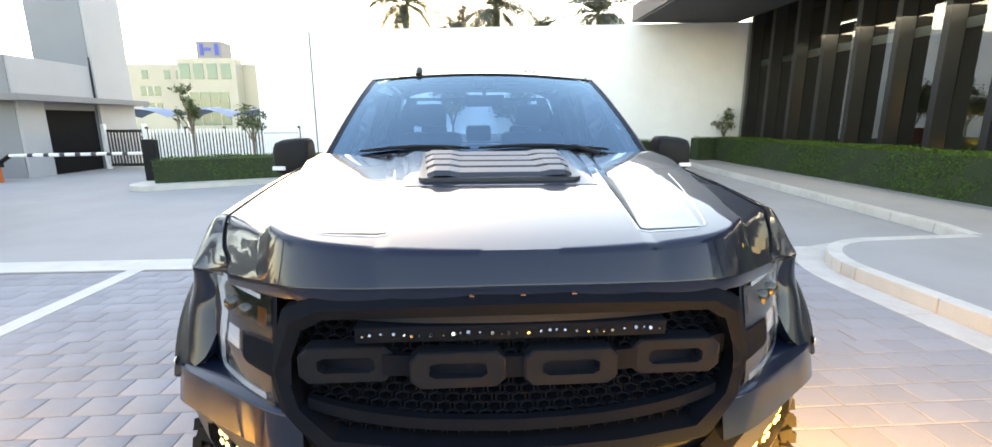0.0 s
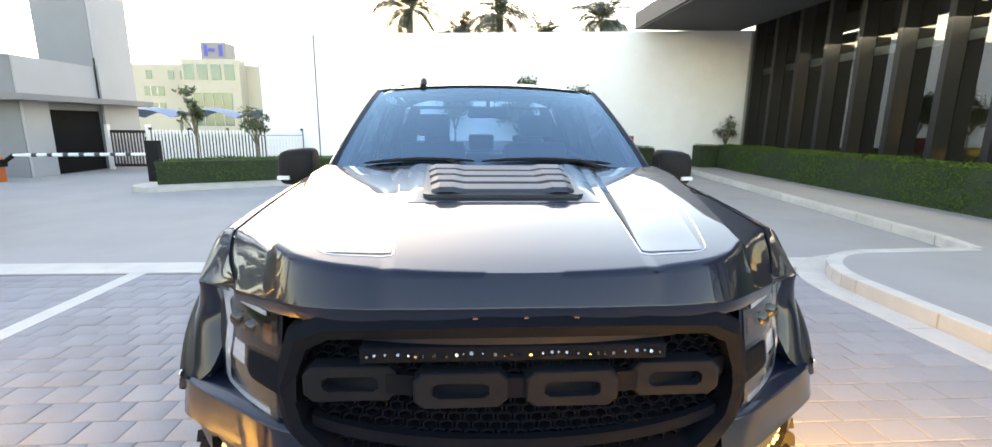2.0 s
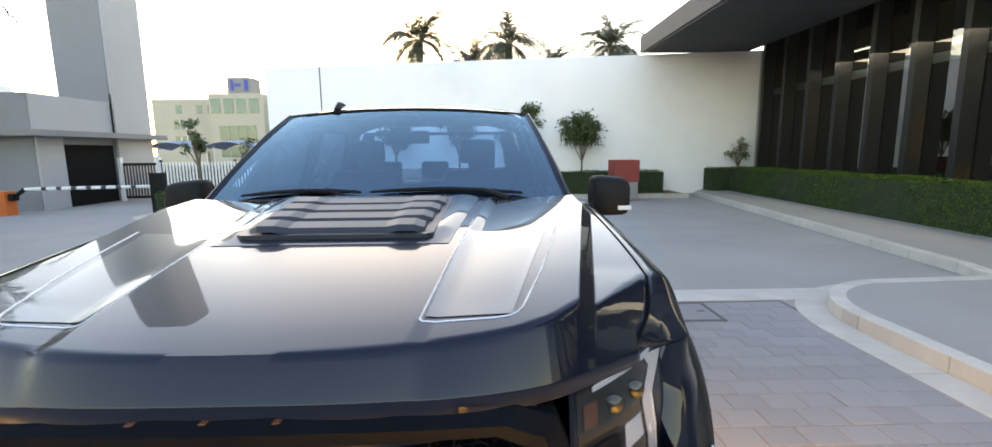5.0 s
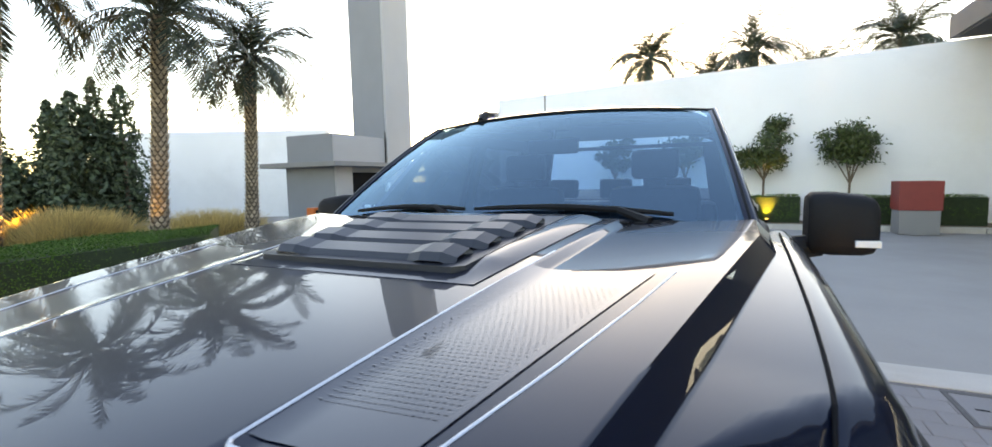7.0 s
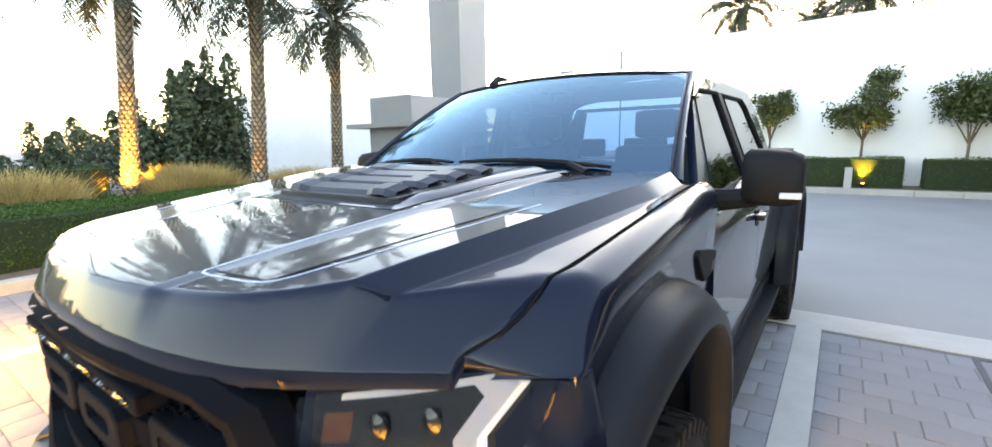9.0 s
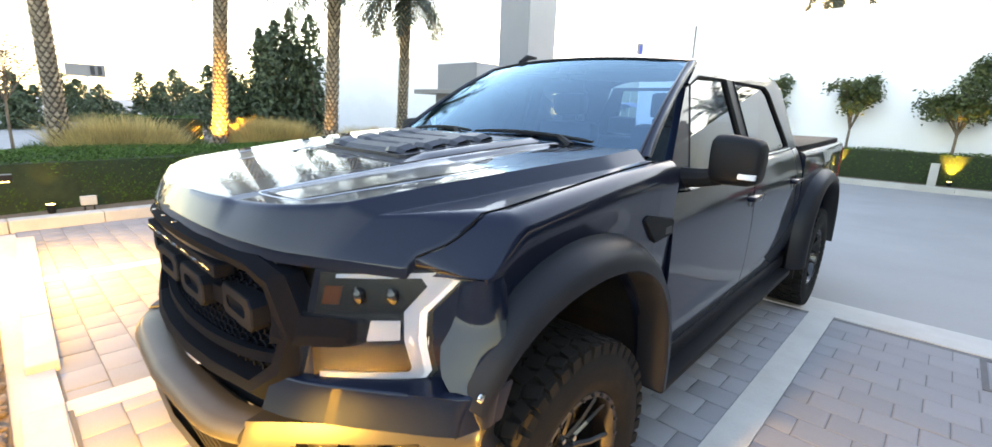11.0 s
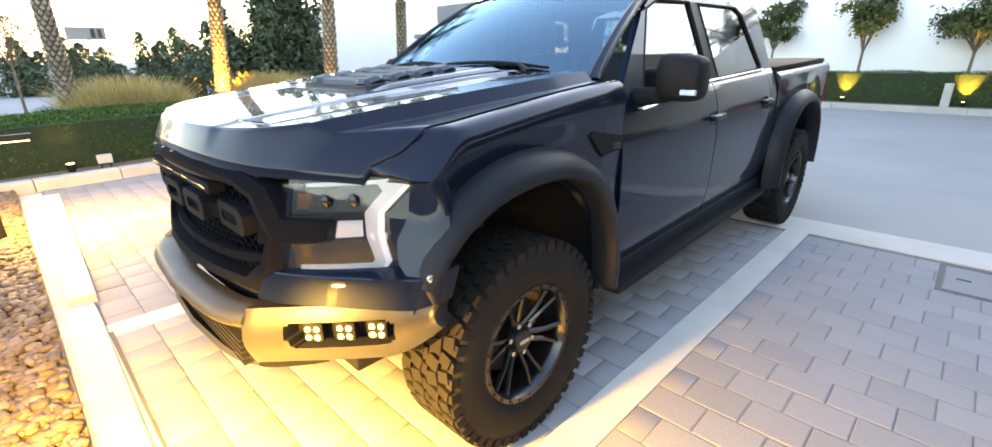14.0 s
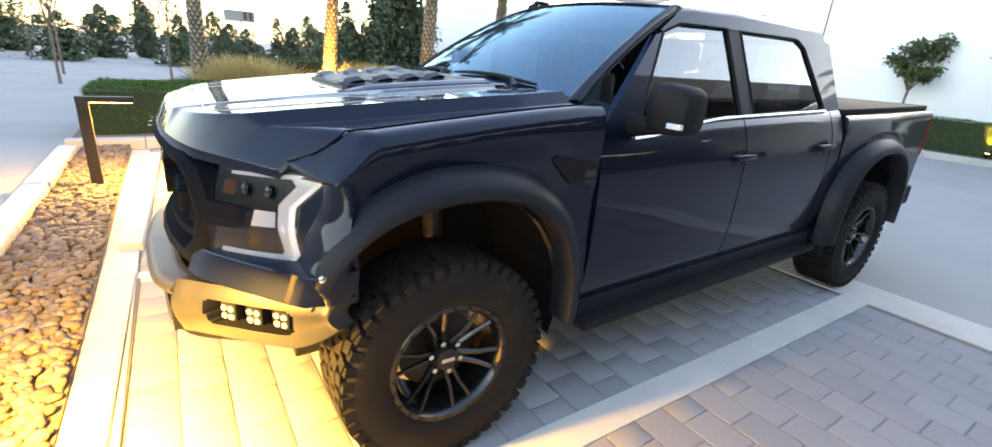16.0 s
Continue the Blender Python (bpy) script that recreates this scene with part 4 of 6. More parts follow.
def smooth_line(pts, n=6):
    out = []
    for i in range(len(pts) - 1):
        for k in range(n):
            t = k / n
            out.append((pts[i][0] + (pts[i + 1][0] - pts[i][0]) * t, pts[i][1] + (pts[i + 1][1] - pts[i][1]) * t))
    return out + [pts[-1]]


for s in (1, -1):
    line = smooth_line([(s * 0.42, 0.95), (s * 0.375, 0.58), (s * 0.334, 0.175), (s * 0.339, 0.168), (s * 0.48, 0.183), (s * 0.512, 0.192), (s * 0.531, 0.208), (s * 0.545, 0.235), (s * 0.602, 0.43), (s * 0.658, 0.66), (s * 0.70, 0.86)])
    part("insert_frame", strip_on_bonnet(line, 0.0052, 0.002), EDGE_GLINT, truck, smooth=True)
    bm = bmesh.new()
    def insert_at(u, v):
        x, y = s * (0.343 + 0.06 * v + (0.176 + 0.085 * v) * u), 0.188 + 0.012 * u + 0.64 * v
        return x, y, bonnet_z(x, y) + 0.002
    sheet(bm, insert_at, span(0, 1, 8), span(0, 1, 16))
    part("insert_panel", bm, INSERT, truck, "dark textured bonnet insert", smooth=True)

    bm = bmesh.new()
    for row in range(44):
        for k in range(18):
            v = 0.12 + 0.0165 * row
            x, y, z = insert_at(0.08 + 0.048 * k + (0.024 if row % 2 else 0), v)
            z += 0.0008
            bm.faces.new([bm.verts.new((x + dx, y + dy, z + 0.1 * dy)) for dx, dy in ((-0.0026, -0.001), (0.0026, -0.001), (0.0026, 0.001), (-0.0026, 0.001))])
    part("perforation", bm, INSERT, truck, "fine dark slots in the bonnet insert")
    part("shut_line", tube(bmesh.new(), [(s * (HW(y) + 0.003), y, bonnet_z(HW(y), y) + 0.001) for y in span(0.362, 1.52, 34)], 0.003, 6), MATTE, truck, "dark gap between bonnet and fender")

# central louvred vent of the bonnet
bm = bmesh.new()
def surround(u, v):
    w = 0.352 + 0.082 * v
    lift = 0.016 * min(1, v * 5) * (1 - max(0.0, (abs(u) - 0.86) / 0.14) ** 1.5)
    return u * w, 0.665 + 0.70 * v, HZ(0.665 + 0.70 * v) + 0.001 + lift
sheet(bm, surround, [-1, -0.985, -0.96, -0.93, -0.89, -0.86] + span(-0.8, 0.8, 12) + [0.86, 0.89, 0.93, 0.96, 0.985, 1], [0, 0.03, 0.07, 0.12, 0.17, 0.2, 0.23] + span(0.3, 1, 8), thick=(0, 0, -0.05))
part("vent_frame", bm, PAINT, truck, "raised painted frame of the bonnet vent", smooth=True, angle=60)
bm = bmesh.new()
def vent_bed(u, v):
    a = max(abs(u) - 0.93, 0.0) / 0.07
    return u * (0.302 + 0.03 * v), 0.705 + 0.02 * a + 0.60 * v, HZ(0.705 + 0.60 * v) + 0.0195
sheet(bm, vent_bed, [-1, -0.97, -0.93] + span(-0.85, 0.85, 12) + [0.93, 0.97, 1], span(0, 1, 8), thick=(0, 0, -0.03))
vent = part("bonnet_vent", bm, SCOOP, truck, "black louvred heat extractor", smooth=True)
for k in range(4):
    y = 0.745 + 0.125 * k
    w = 0.272 + 0.012 * k
    bm = bmesh.new()
    z = HZ(y) + 0.022
    pts = [(-w, 0.0), (-w + 0.03, 0.013), (-0.19, 0.013), (-0.15, 0.004), (0.15, 0.004), (0.19, 0.013), (w - 0.03, 0.013), (w, 0.0)]
    rows = []
    for x, dz in pts:
        rows.append([bm.verts.new((x, y + dy - dz * 1.2, z + dz + h)) for dy, h in ((-0.012, -0.012), (0.0, 0.006), (0.055, 0.017), (0.07, 0.010), (0.06, -0.02))])
    for r, q in zip(rows, rows[1:]):
        for i in range(4):
            bm.faces.new((r[i], r[i + 1], q[i + 1], q[i]))
    part("louvre", bm, SCOOP, vent, smooth=False)

# cowl with its vents and the wipers
bm = bmesh.new()
sheet(bm, lambda u, v: (u * 0.84, 1.395 + 0.10 * u * u + 0.11 * v, 1.550 - 0.035 * u * u + 0.012 * v), span(-1, 1, 24), span(0, 1, 3), thick=(0, 0, -0.06))
cowl = part("cowl", bm, BLACK, truck, smooth=True)
for s in (1, -1):
    for k in range(4):
        x = s * (0.50 + 0.045 * k)
        part("cowl_vent", boxes(((x - 0.016, 1.36 + 0.06 * k * 0.3, bonnet_z(x, 1.36) - 0.002), (x + 0.016, 1.40 + 0.06 * k * 0.3, bonnet_z(x, 1.38) + 0.004), 0.002)), MATTE, cowl)


def screen(u, v):
    """The windscreen: u across, v from its foot to the roof."""
    bx, by, bz = u * 0.85, 1.435 + 0.10 * u * u, 1.562 - 0.03 * u * u
    tx, ty, tz = u * 0.712, 2.16 + 0.09 * u * u, 1.99 - 0.035 * u * u
    b = 0.02 * 4 * v * (1 - v)
    return bx + (tx - bx) * v, by + (ty - by) * v - b * 0.5, bz + (tz - bz) * v + b


bm = bmesh.new()
sheet(bm, screen, span(-1, 1, 24), span(0, 1, 10))
ws = part("windscreen", bm, WINDSHIELD, truck, "windscreen with the sky's blue tinted into its reflection", smooth=True)
ws.visible_shadow = False
for s in (1, -1):
    a = [Vector(screen(s, v)) for v in span(-0.04, 1.0, 10)]
    bm = bmesh.new()
    rows = []
    for i, p in enumerate(a):
        t = i / 10
        q = Vector((s * (0.91 - 0.36 * (max(p.z, 1.42) - 1.42)), p.y + 0.060 + 0.02 * t, p.z + 0.002))
        rows.append([bm.verts.new(c) for c in (p + Vector((-s * 0.02, 0.01, -0.03)), p + Vector((-s * 0.012, -0.004, 0.004)), p + Vector((s * 0.012, 0.0, 0.012)), (p + q) / 2 + Vector((s * 0.016, -0.012, 0.012)), q + Vector((s * 0.004, 0, 0)), q + Vector((-s * 0.03, 0.005, -0.01)))])
    for r, q in zip(rows, rows[1:]):
        for k in range(5):
            bm.faces.new((r[k], r[k + 1], q[k + 1], q[k]))
    part("pillar", bm, PAINT, truck, smooth=True, angle=60)
    bm = bmesh.new()
    tube(bm, [p + Vector((s * 0.004, -0.004, 0.006)) for p in a], 0.005, 6)
    part("screen_seal", bm, BLACK, truck, smooth=True)
part("screen_seal", tube(bmesh.new(), [Vector(screen(u, 1.0)) + Vector((0, -0.003, 0.003)) for u in span(-1, 1, 20)], 0.006, 6), BLACK, truck, smooth=True)

# wipers
for x0, x1, y0, y1 in ((0.62, -0.06, 0.0, 0.0), (-0.10, -0.66, 0.0, 0.0)):
    bm = bmesh.new()
    pts = []
    for t in span(0, 1, 8):
        x = x0 + (x1 - x0) * t
        px, py, pz = screen(x / 0.83, 0.015 + 0.03 * math.sin(math.pi * (t * 0.8 + 0.1)))
        pts.append((px, py - 0.012, pz + 0.009))
    tube(bm, pts, [0.007, 0.009, 0.010, 0.011, 0.012, 0.011, 0.010, 0.009, 0.006], 6)
    w = part("wiper", bm, BLACK, truck, smooth=True)
    bm = bmesh.new()
    tube(bm, [(x0 - 0.05, 1.42, 1.548), pts[2], pts[4]], [0.018, 0.012, 0.009], 6)
    part("arm", bm, BLACK, w, smooth=True)

# roof
def roof(u, v):
    x = u * 0.715
    y = 2.16 + 0.09 * u * u + (3.86 - 2.16 - 0.09 * u * u) * v
    crown = float(np.interp(v, [0, 0.02, 0.05, 0.12, 0.4, 0.8, 0.95, 1.0], [1.994, 2.003, 2.012, 2.026, 2.040, 2.022, 2.005, 1.985]))
    return x, y, crown - 0.035 * abs(u) ** 2.2 - 0.045 * abs(u) ** 10 - 0.02 * u * u * v
bm = bmesh.new()
sheet(bm, roof, span(-1, 1, 28), [0, 0.01, 0.02, 0.035, 0.05] + span(0.09, 1, 22), thick=(0, 0, -0.03))
part("roof", bm, PAINT, truck, smooth=True, angle=60)
bm = bmesh.new()
tube(bm, [(-0.42, 2.20, 1.985), (-0.42, 2.26, 2.025), (-0.42, 2.36, 2.03)], [0.022, 0.02, 0.008], 10)
part("antenna", bm, BLACK, truck, smooth=True)


# ---- sides ----
def gx(z):
    return 0.91 - 0.36 * (z - 1.42)


def up(poly):
    """Heights of the cab's upper side, from the belt to the rail."""
    return [(y, 1.42 + (z - 1.385) * 1.06) for y, z in poly]


def side_frame(poly, s, out=0.004, depth=0.035):
    """A flat piece of the cab's upper side, from a polygon of y and z."""
    bm = bmesh.new()
    poly = up(poly)
    a = [bm.verts.new((s * (gx(z) + out), y, z)) for y, z in poly]
    b = [bm.verts.new((s * (gx(z) + out - depth), y, z)) for y, z in poly]
    bm.faces.new(a)
    bm.faces.new(b[::-1])
    for i in range(len(poly)):
        j = (i + 1) % len(poly)
        bm.faces.new((a[i], a[j], b[j], b[i]))
    return bm


BELT = curve1([1.6, 1.9, 2.15, 2.5, 3.0, 4.0], [1.365, 1.345, 1.37, 1.41, 1.42, 1.43])
SIDE = curve1([0.40, 0.55, 0.72, 0.97, 1.15, 1.25, 1.31, 1.37, 1.45], [0.90, 0.945, 0.98, 0.992, 0.990, 0.982, 0.966, 0.945, 0.905])


def door_panel(y0, y1, z0, s):
    def f(y, t):
        zt = BELT(y)
        z = z0 + (zt - z0) * t
        return s * (SIDE(z) - (0.004 if t in (0, 1) else 0)), y, z
    bm = bmesh.new()
    sheet(bm, f, span(y0, y1, 16), span(0, 1, 26), thick=(-s * 0.05, 0, 0))
    return bm


for s in (1, -1):
    # doors
    for name, y0, y1 in (("front_door", 1.625, 2.765), ("rear_door", 2.775, 3.80)):
        d = part(name, door_panel(y0, y1, 0.56, s), PAINT, truck, smooth=True, angle=60)
        hy = y1 - 0.05 if name == "front_door" else y1 - 0.11
        part("handle", boxes(((min(s * 0.985, s * 1.035), hy - 0.09, 1.195), (max(s * 0.985, s * 1.035), hy + 0.09, 1.228), 0.012)), PAINT, d, smooth=True)
        bm = bmesh.new()
        lathe(bm, [(s * 0.988, 0.0), (s * 0.988, 0.045), (s * 0.993, 0.05)], 16, "x", (0, hy - 0.01, 1.20))
        part("handle_cup", bm, FLARE, d, smooth=True)
    part("cab_corner", door_panel(3.81, 3.955, 0.56, s), PAINT, truck, smooth=True, angle=60)
    # glass and window frames
    front = [(1.90, 1.36), (2.30, 1.375), (2.765, 1.385), (2.71, 1.82), (2.30, 1.82), (2.16, 1.775)]
    rear = [(2.90, 1.39), (3.72, 1.40), (3.74, 1.43), (3.56, 1.76), (3.47, 1.805), (2.84, 1.815)]
    for poly in (up(front), up(rear)):
        bm = bmesh.new()
        bm.faces.new([bm.verts.new((s * (gx(z) - 0.012), y, z)) for y, z in poly])
        g = part("side_window", bm, SIDEGLASS, truck, "tinted side window")
        g.visible_shadow = False
        seal = poly + [poly[0]]
        part("window_seal", tube(bmesh.new(), [(s * (gx(z) - 0.004), y, z) for y, z in seal], 0.011, 6), BLACK, truck)
    part("roof_rail", side_frame([(2.14, 1.785), (2.16, 1.775), (2.30, 1.82), (2.84, 1.82), (3.47, 1.805), (3.56, 1.76), (3.66, 1.76), (3.86, 1.80), (3.80, 1.86), (3.0, 1.885), (2.42, 1.885), (2.28, 1.865)], s), PAINT, truck)
    part("centre_pillar", side_frame([(2.765, 1.375), (2.90, 1.385), (2.84, 1.822), (2.71, 1.822)], s, 0.0), FLARE, truck)
    part("rear_pillar", side_frame([(3.72, 1.38), (3.955, 1.385), (3.90, 1.81), (3.66, 1.765), (3.56, 1.765), (3.74, 1.43)], s), PAINT, truck)
    part("belt_trim", tube(bmesh.new(), [(s * (gx(BELT(y) + 0.0) + 0.006), y, BELT(y) + 0.004) for y in span(1.86, 3.74, 14)], 0.010, 6), CHROME, truck, "bright belt moulding")
    bm = side_frame([(1.64, 1.335), (1.92, 1.315), (2.10, 1.335), (2.12, 1.36), (1.90, 1.37), (2.16, 1.775), (2.10, 1.76)], s, 0.002)
    part("sail_panel", bm, PAINT, truck)

    # fender: from the bonnet's edge over the shoulder down to the wheel arch
    YC, ZC, ZR, RA = 0.895, 0.655, 0.565, 0.555
    shoulder = curve1([0.36, 0.40, 0.42, 0.44, 0.465, 0.5, 0.6, 1.0, 1.4, 1.62], [0.836, 0.892, 0.922, 0.958, 1.0, 1.008, 1.010, 1.006, 0.998, 0.992])
    def fender(y, t):
        low = max(0.60, ZC + math.sqrt(max(0.0, RA * RA - (y - YC) ** 2)))
        if y < 0.50:
            low = max(low, 0.90 if y > 0.466 else 1.285)
        x0, xs = HW(y) + 0.003, shoulder(y)
        zt = HZ(y) - DROP(HW(y), y) - 0.009
        fall = 0.085 + 0.02 * min(1, max(0, (y - 1.1) / 0.4))
        if t < 0.5:
            k = t / 0.5 * math.pi / 2
            x, z = x0 + (xs - x0) * math.sin(k) ** 0.86, zt - fall * (1 - math.cos(k) ** 0.86)
            return s * x, y, rounded_nose(x, y, z)
        k = (t - 0.5) / 0.5
        zs = max(low + 0.004, rounded_nose(xs, y, zt - fall))
        return s * (xs - 0.012 * math.sin(math.pi * k) - 0.01 * k), y, zs + (low - zs) * k
    ys = sorted(set([0.362, 0.37, 0.38, 0.39, 0.40, 0.41, 0.42, 0.43, 0.44, 0.45, 0.4655, 0.4665, 0.48] + span(0.50, 1.615, 30) + [1.42, 1.44, 1.445, 1.455]))
    bm = bmesh.new()
    sheet(bm, fender, ys, span(0, 0.5, 14) + span(0.55, 1, 9), thick=(-s * 0.03, 0, -0.01))
    f = part("fender", bm, PAINT, truck, smooth=True, angle=45)
    bm = bmesh.new()
    prism(bm, [(1.44, 1.19), (1.60, 1.20), (1.60, 1.265), (1.36, 1.315), (1.33, 1.30)], "x", min(s * 0.98, s * 0.999), max(s * 0.98, s * 0.999), 0.005)
    fv = part("fender_vent", bm, BLACK, f, "black fender vent")
    part("vent_mark", boxes(((min(s * 0.985, s * 1.001), 1.52, 1.21), (max(s * 0.985, s * 1.001), 1.58, 1.24), 0.001)), GREY, fv)
    # bed side
    def bedside(y, t):
        low = 0.62
        if abs(y - 4.59) < RA:
            low = max(low, ZR + math.sqrt(RA * RA - (y - 4.59) ** 2))
        bulge = 0.045 * math.exp(-((y - 4.59) / 0.55) ** 2)
        zt = 1.40
        if t < 0.15:
            k = t / 0.15 * math.pi / 2
            return s * (0.93 + (0.05 + bulge * 0.4) * math.sin(k)), y, zt - 0.05 * (1 - math.cos(k))
        k = (t - 0.15) / 0.85
        z = zt - 0.05 + (low - zt + 0.05) * k
        return s * (0.98 + bulge * (0.4 + 0.6 * min(1, k * 3)) - 0.012 * k), y, z
    ys = sorted(set(span(3.985, 5.63, 40) + [4.03, 4.035, 5.145, 5.15]))
    bm = bmesh.new()
    sheet(bm, bedside, ys, span(0, 0.15, 4) + span(0.2, 1, 14), thick=(-s * 0.06, 0, 0))
    part("bed_side", bm, PAINT, truck, smooth=True, angle=60)
    # flares
    for yc, zc, front_axle in ((YC, ZC, True), (4.59, ZR, False)):
        prof = ((0.535, 0.975), (0.535, 1.09), (0.547, 1.106), (0.58, 1.102), (0.615, 1.072), (0.64, 1.032), (0.652, 0.985))
        bm = bmesh.new()
        rows = []
        a0, a1 = (-10, 150) if front_axle else (-10, 190)
        for k in range(37):
            a = radians(a0 + (a1 - a0) * k / 36)
            sq = 1 + 0.05 * math.sin(2 * a) ** 2
            taper = max(0.0, (math.degrees(a) - 95) / 55) if front_axle else 0.0   # narrower where it runs into the corner panel
            rows.append([bm.verts.new((s * (x - 0.04 * taper ** 1.5), yc + math.cos(a) * (0.535 + (r - 0.535) * (1 - 0.55 * taper)) * sq, zc + 0.01 + math.sin(a) * (0.535 + (r - 0.535) * (1 - 0.3 * taper)) * sq)) for r, x in prof])
        for r, q in zip(rows, rows[1:]):
            for i in range(len(prof) - 1):
                bm.faces.new((r[i], r[i + 1], q[i + 1], q[i]))
        part("wheel_flare", bm, FLARE, truck, "satin black wheel-arch flare", smooth=True, angle=50)
        # liner
        bm = bmesh.new()
        rows = []
        for k in range(25):
            a = radians(-20 + (178 if front_axle else 220) * k / 24)
            rows.append([bm.verts.new((s * x, yc + math.cos(a) * 0.56, zc + math.sin(a) * 0.56)) for x in (0.45, 0.99)])
        for r, q in zip(rows, rows[1:]):
            bm.faces.new((r[0], r[1], q[1], q[0]))
        bm.faces.new([r[0] for r in rows])
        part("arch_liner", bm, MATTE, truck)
    # sill and step
    part("running_board", boxes(((min(s * 0.86, s * 1.03), 1.62, 0.43), (max(s * 0.86, s * 1.03), 3.92, 0.475), 0.015)), BLACK, truck, smooth=True)
    part("sill", boxes(((min(s * 0.80, s * 0.945), 1.55, 0.46), (max(s * 0.80, s * 0.945), 4.05, 0.565), 0.015)), FLARE, truck)
    part("mud_flap", boxes(((min(s * 0.80, s * 1.03), 4.05, 0.36), (max(s * 0.80, s * 1.03), 4.075, 0.66), 0.004)), BLACK, truck)
    part("tail_lamp", boxes(((min(s * 0.90, s * 0.985), 5.60, 1.0), (max(s * 0.90, s * 0.985), 5.645, 1.36), 0.02)), REDLENS, truck, "red tail lamp")

    # mirror
    bm = bmesh.new()
    rows = []
    for k, (dx, sc) in enumerate(((0.0, 0.80), (0.02, 0.95), (0.09, 1.0), (0.20, 0.98), (0.235, 0.9), (0.25, 0.72))):
        ring = []
        for j in range(16):
            a = 2 * math.pi * j / 16
            c, q = math.cos(a), math.sin(a)
            yy = math.copysign(abs(c) ** 0.6, c) * 0.085 * sc
            zz = math.copysign(abs(q) ** 0.55, q) * 0.118 * sc - (0.02 * dx / 0.25 if q > 0 else 0)
            ring.append(bm.verts.new((s * (1.035 + dx * 0.80), 1.86 + yy * 0.85 + 0.02 * (c > 0), 1.508 + zz * 0.95)))
        rows.append(ring)
    for r, q in zip(rows, rows[1:]):
        for j in range(16):
            bm.faces.new((r[j], r[(j + 1) % 16], q[(j + 1) % 16], q[j]))
    bm.faces.new(rows[0])
    bm.faces.new(rows[-1])
    mirror = part("door_mirror", bm, BLACK, truck, "black door mirror with a painted cap", smooth=True, angle=50)
    bm = bmesh.new()
    sheet(bm, lambda u, v: (s * (1.04 + 0.185 * u), 1.79 + 0.10 * v + 0.012 * (2 * v - 1) ** 2 - 0.004, 1.617 - 0.045 * abs(2 * u - 1) ** 5 - 0.028 * u - 0.10 * max(0, 0.45 - v) ** 1.2), span(0, 1, 10), span(0, 1, 10))
    part("mirror_cap", bm, PAINT, mirror, "painted mirror cap", smooth=True)
    bm = bmesh.new()
    tube(bm, [(s * 0.90, 1.86, 1.405), (s * 1.0, 1.86, 1.415), (s * 1.08, 1.86, 1.43)], [0.05, 0.042, 0.04], 10)
    part("mirror_arm", bm, BLACK, mirror, smooth=True)
    part("turn_lamp", boxes(((min(s * 1.165, s * 1.235), 1.780, 1.435), (max(s * 1.165, s * 1.235), 1.80, 1.457), 0.003)), WHITELED, mirror, "clear turn lamp")
    bm = bmesh.new()
    bm.faces.new([bm.verts.new((s * (1.13 + 0.08 * math.cos(a)), 1.957, 1.50 + 0.085 * math.sin(a))) for a in [2 * math.pi * k / 20 for k in range(20)]])
    part("mirror_glass", bm, CHROME, mirror)

# bed, cover, tailgate, back of the cab
part("bed_cover", boxes(((-0.93, 3.99, 1.397), (0.93, 5.60, 1.44), 0.018)), BLACK, truck, "black tonneau cover", smooth=True)
part("tailgate", boxes(((-0.92, 5.60, 0.74), (0.92, 5.66, 1.40), 0.02)), PAINT, truck)
part("rear_bumper", boxes(((-0.98, 5.58, 0.54), (0.98, 5.76, 0.72), 0.03)), BLACK, truck)
bm = bmesh.new()
prism(bm, [(-0.90, 0.6), (0.90, 0.6), (0.90, 1.43), (-0.90, 1.43)], "y", 3.93, 3.96)
part("cab_back", bm, PAINT, truck)
bm = bmesh.new()
prism(bm, [(-0.90, 1.43), (-0.66, 1.43), (-0.60, 1.85), (0.60, 1.85), (0.66, 1.43), (0.90, 1.43), (0.69, 1.88), (-0.69, 1.88)], "y", 3.90, 3.93)
part("back_frame", bm, PAINT, truck)
bm = bmesh.new()
bm.faces.new([bm.verts.new((x, 3.915, z)) for x, z in ((-0.66, 1.43), (0.66, 1.43), (0.60, 1.85), (-0.60, 1.85))])
rw = part("rear_window", bm, REARGLASS, truck, "clear rear window")
rw.visible_shadow = False

# underbody
part("engine_bay", boxes(((-0.44, 0.5, 0.42), (0.44, 1.55, 1.20), 0)), MATTE, truck)
part("floor_pan", boxes(((-0.86, 1.55, 0.48), (0.86, 3.95, 0.62), 0)), MATTE, truck)
part("bed_floor", boxes(((-0.44, 3.98, 0.60), (0.44, 5.6, 0.95), 0)), MATTE, truck)
part("frame_rail", boxes(((-0.5, 0.4, 0.38), (0.5, 5.5, 0.5), 0.01)), BLACK, truck)
part("axle", tube(bmesh.new(), [(-0.8, 4.59, 0.44), (0.8, 4.59, 0.44)], 0.06, 10), BLACK, truck)
part("axle", tube(bmesh.new(), [(-0.8, 0.955, 0.44), (0.8, 0.955, 0.44)], 0.05, 10), BLACK, truck)
for s in (1, -1):
    part("shock_absorber", tube(bmesh.new(), [(s * 0.66, 1.0, 0.5), (s * 0.62, 1.0, 0.75), (s * 0.60, 1.0, 1.05)], [0.03, 0.045, 0.045], 10), GREY, truck)

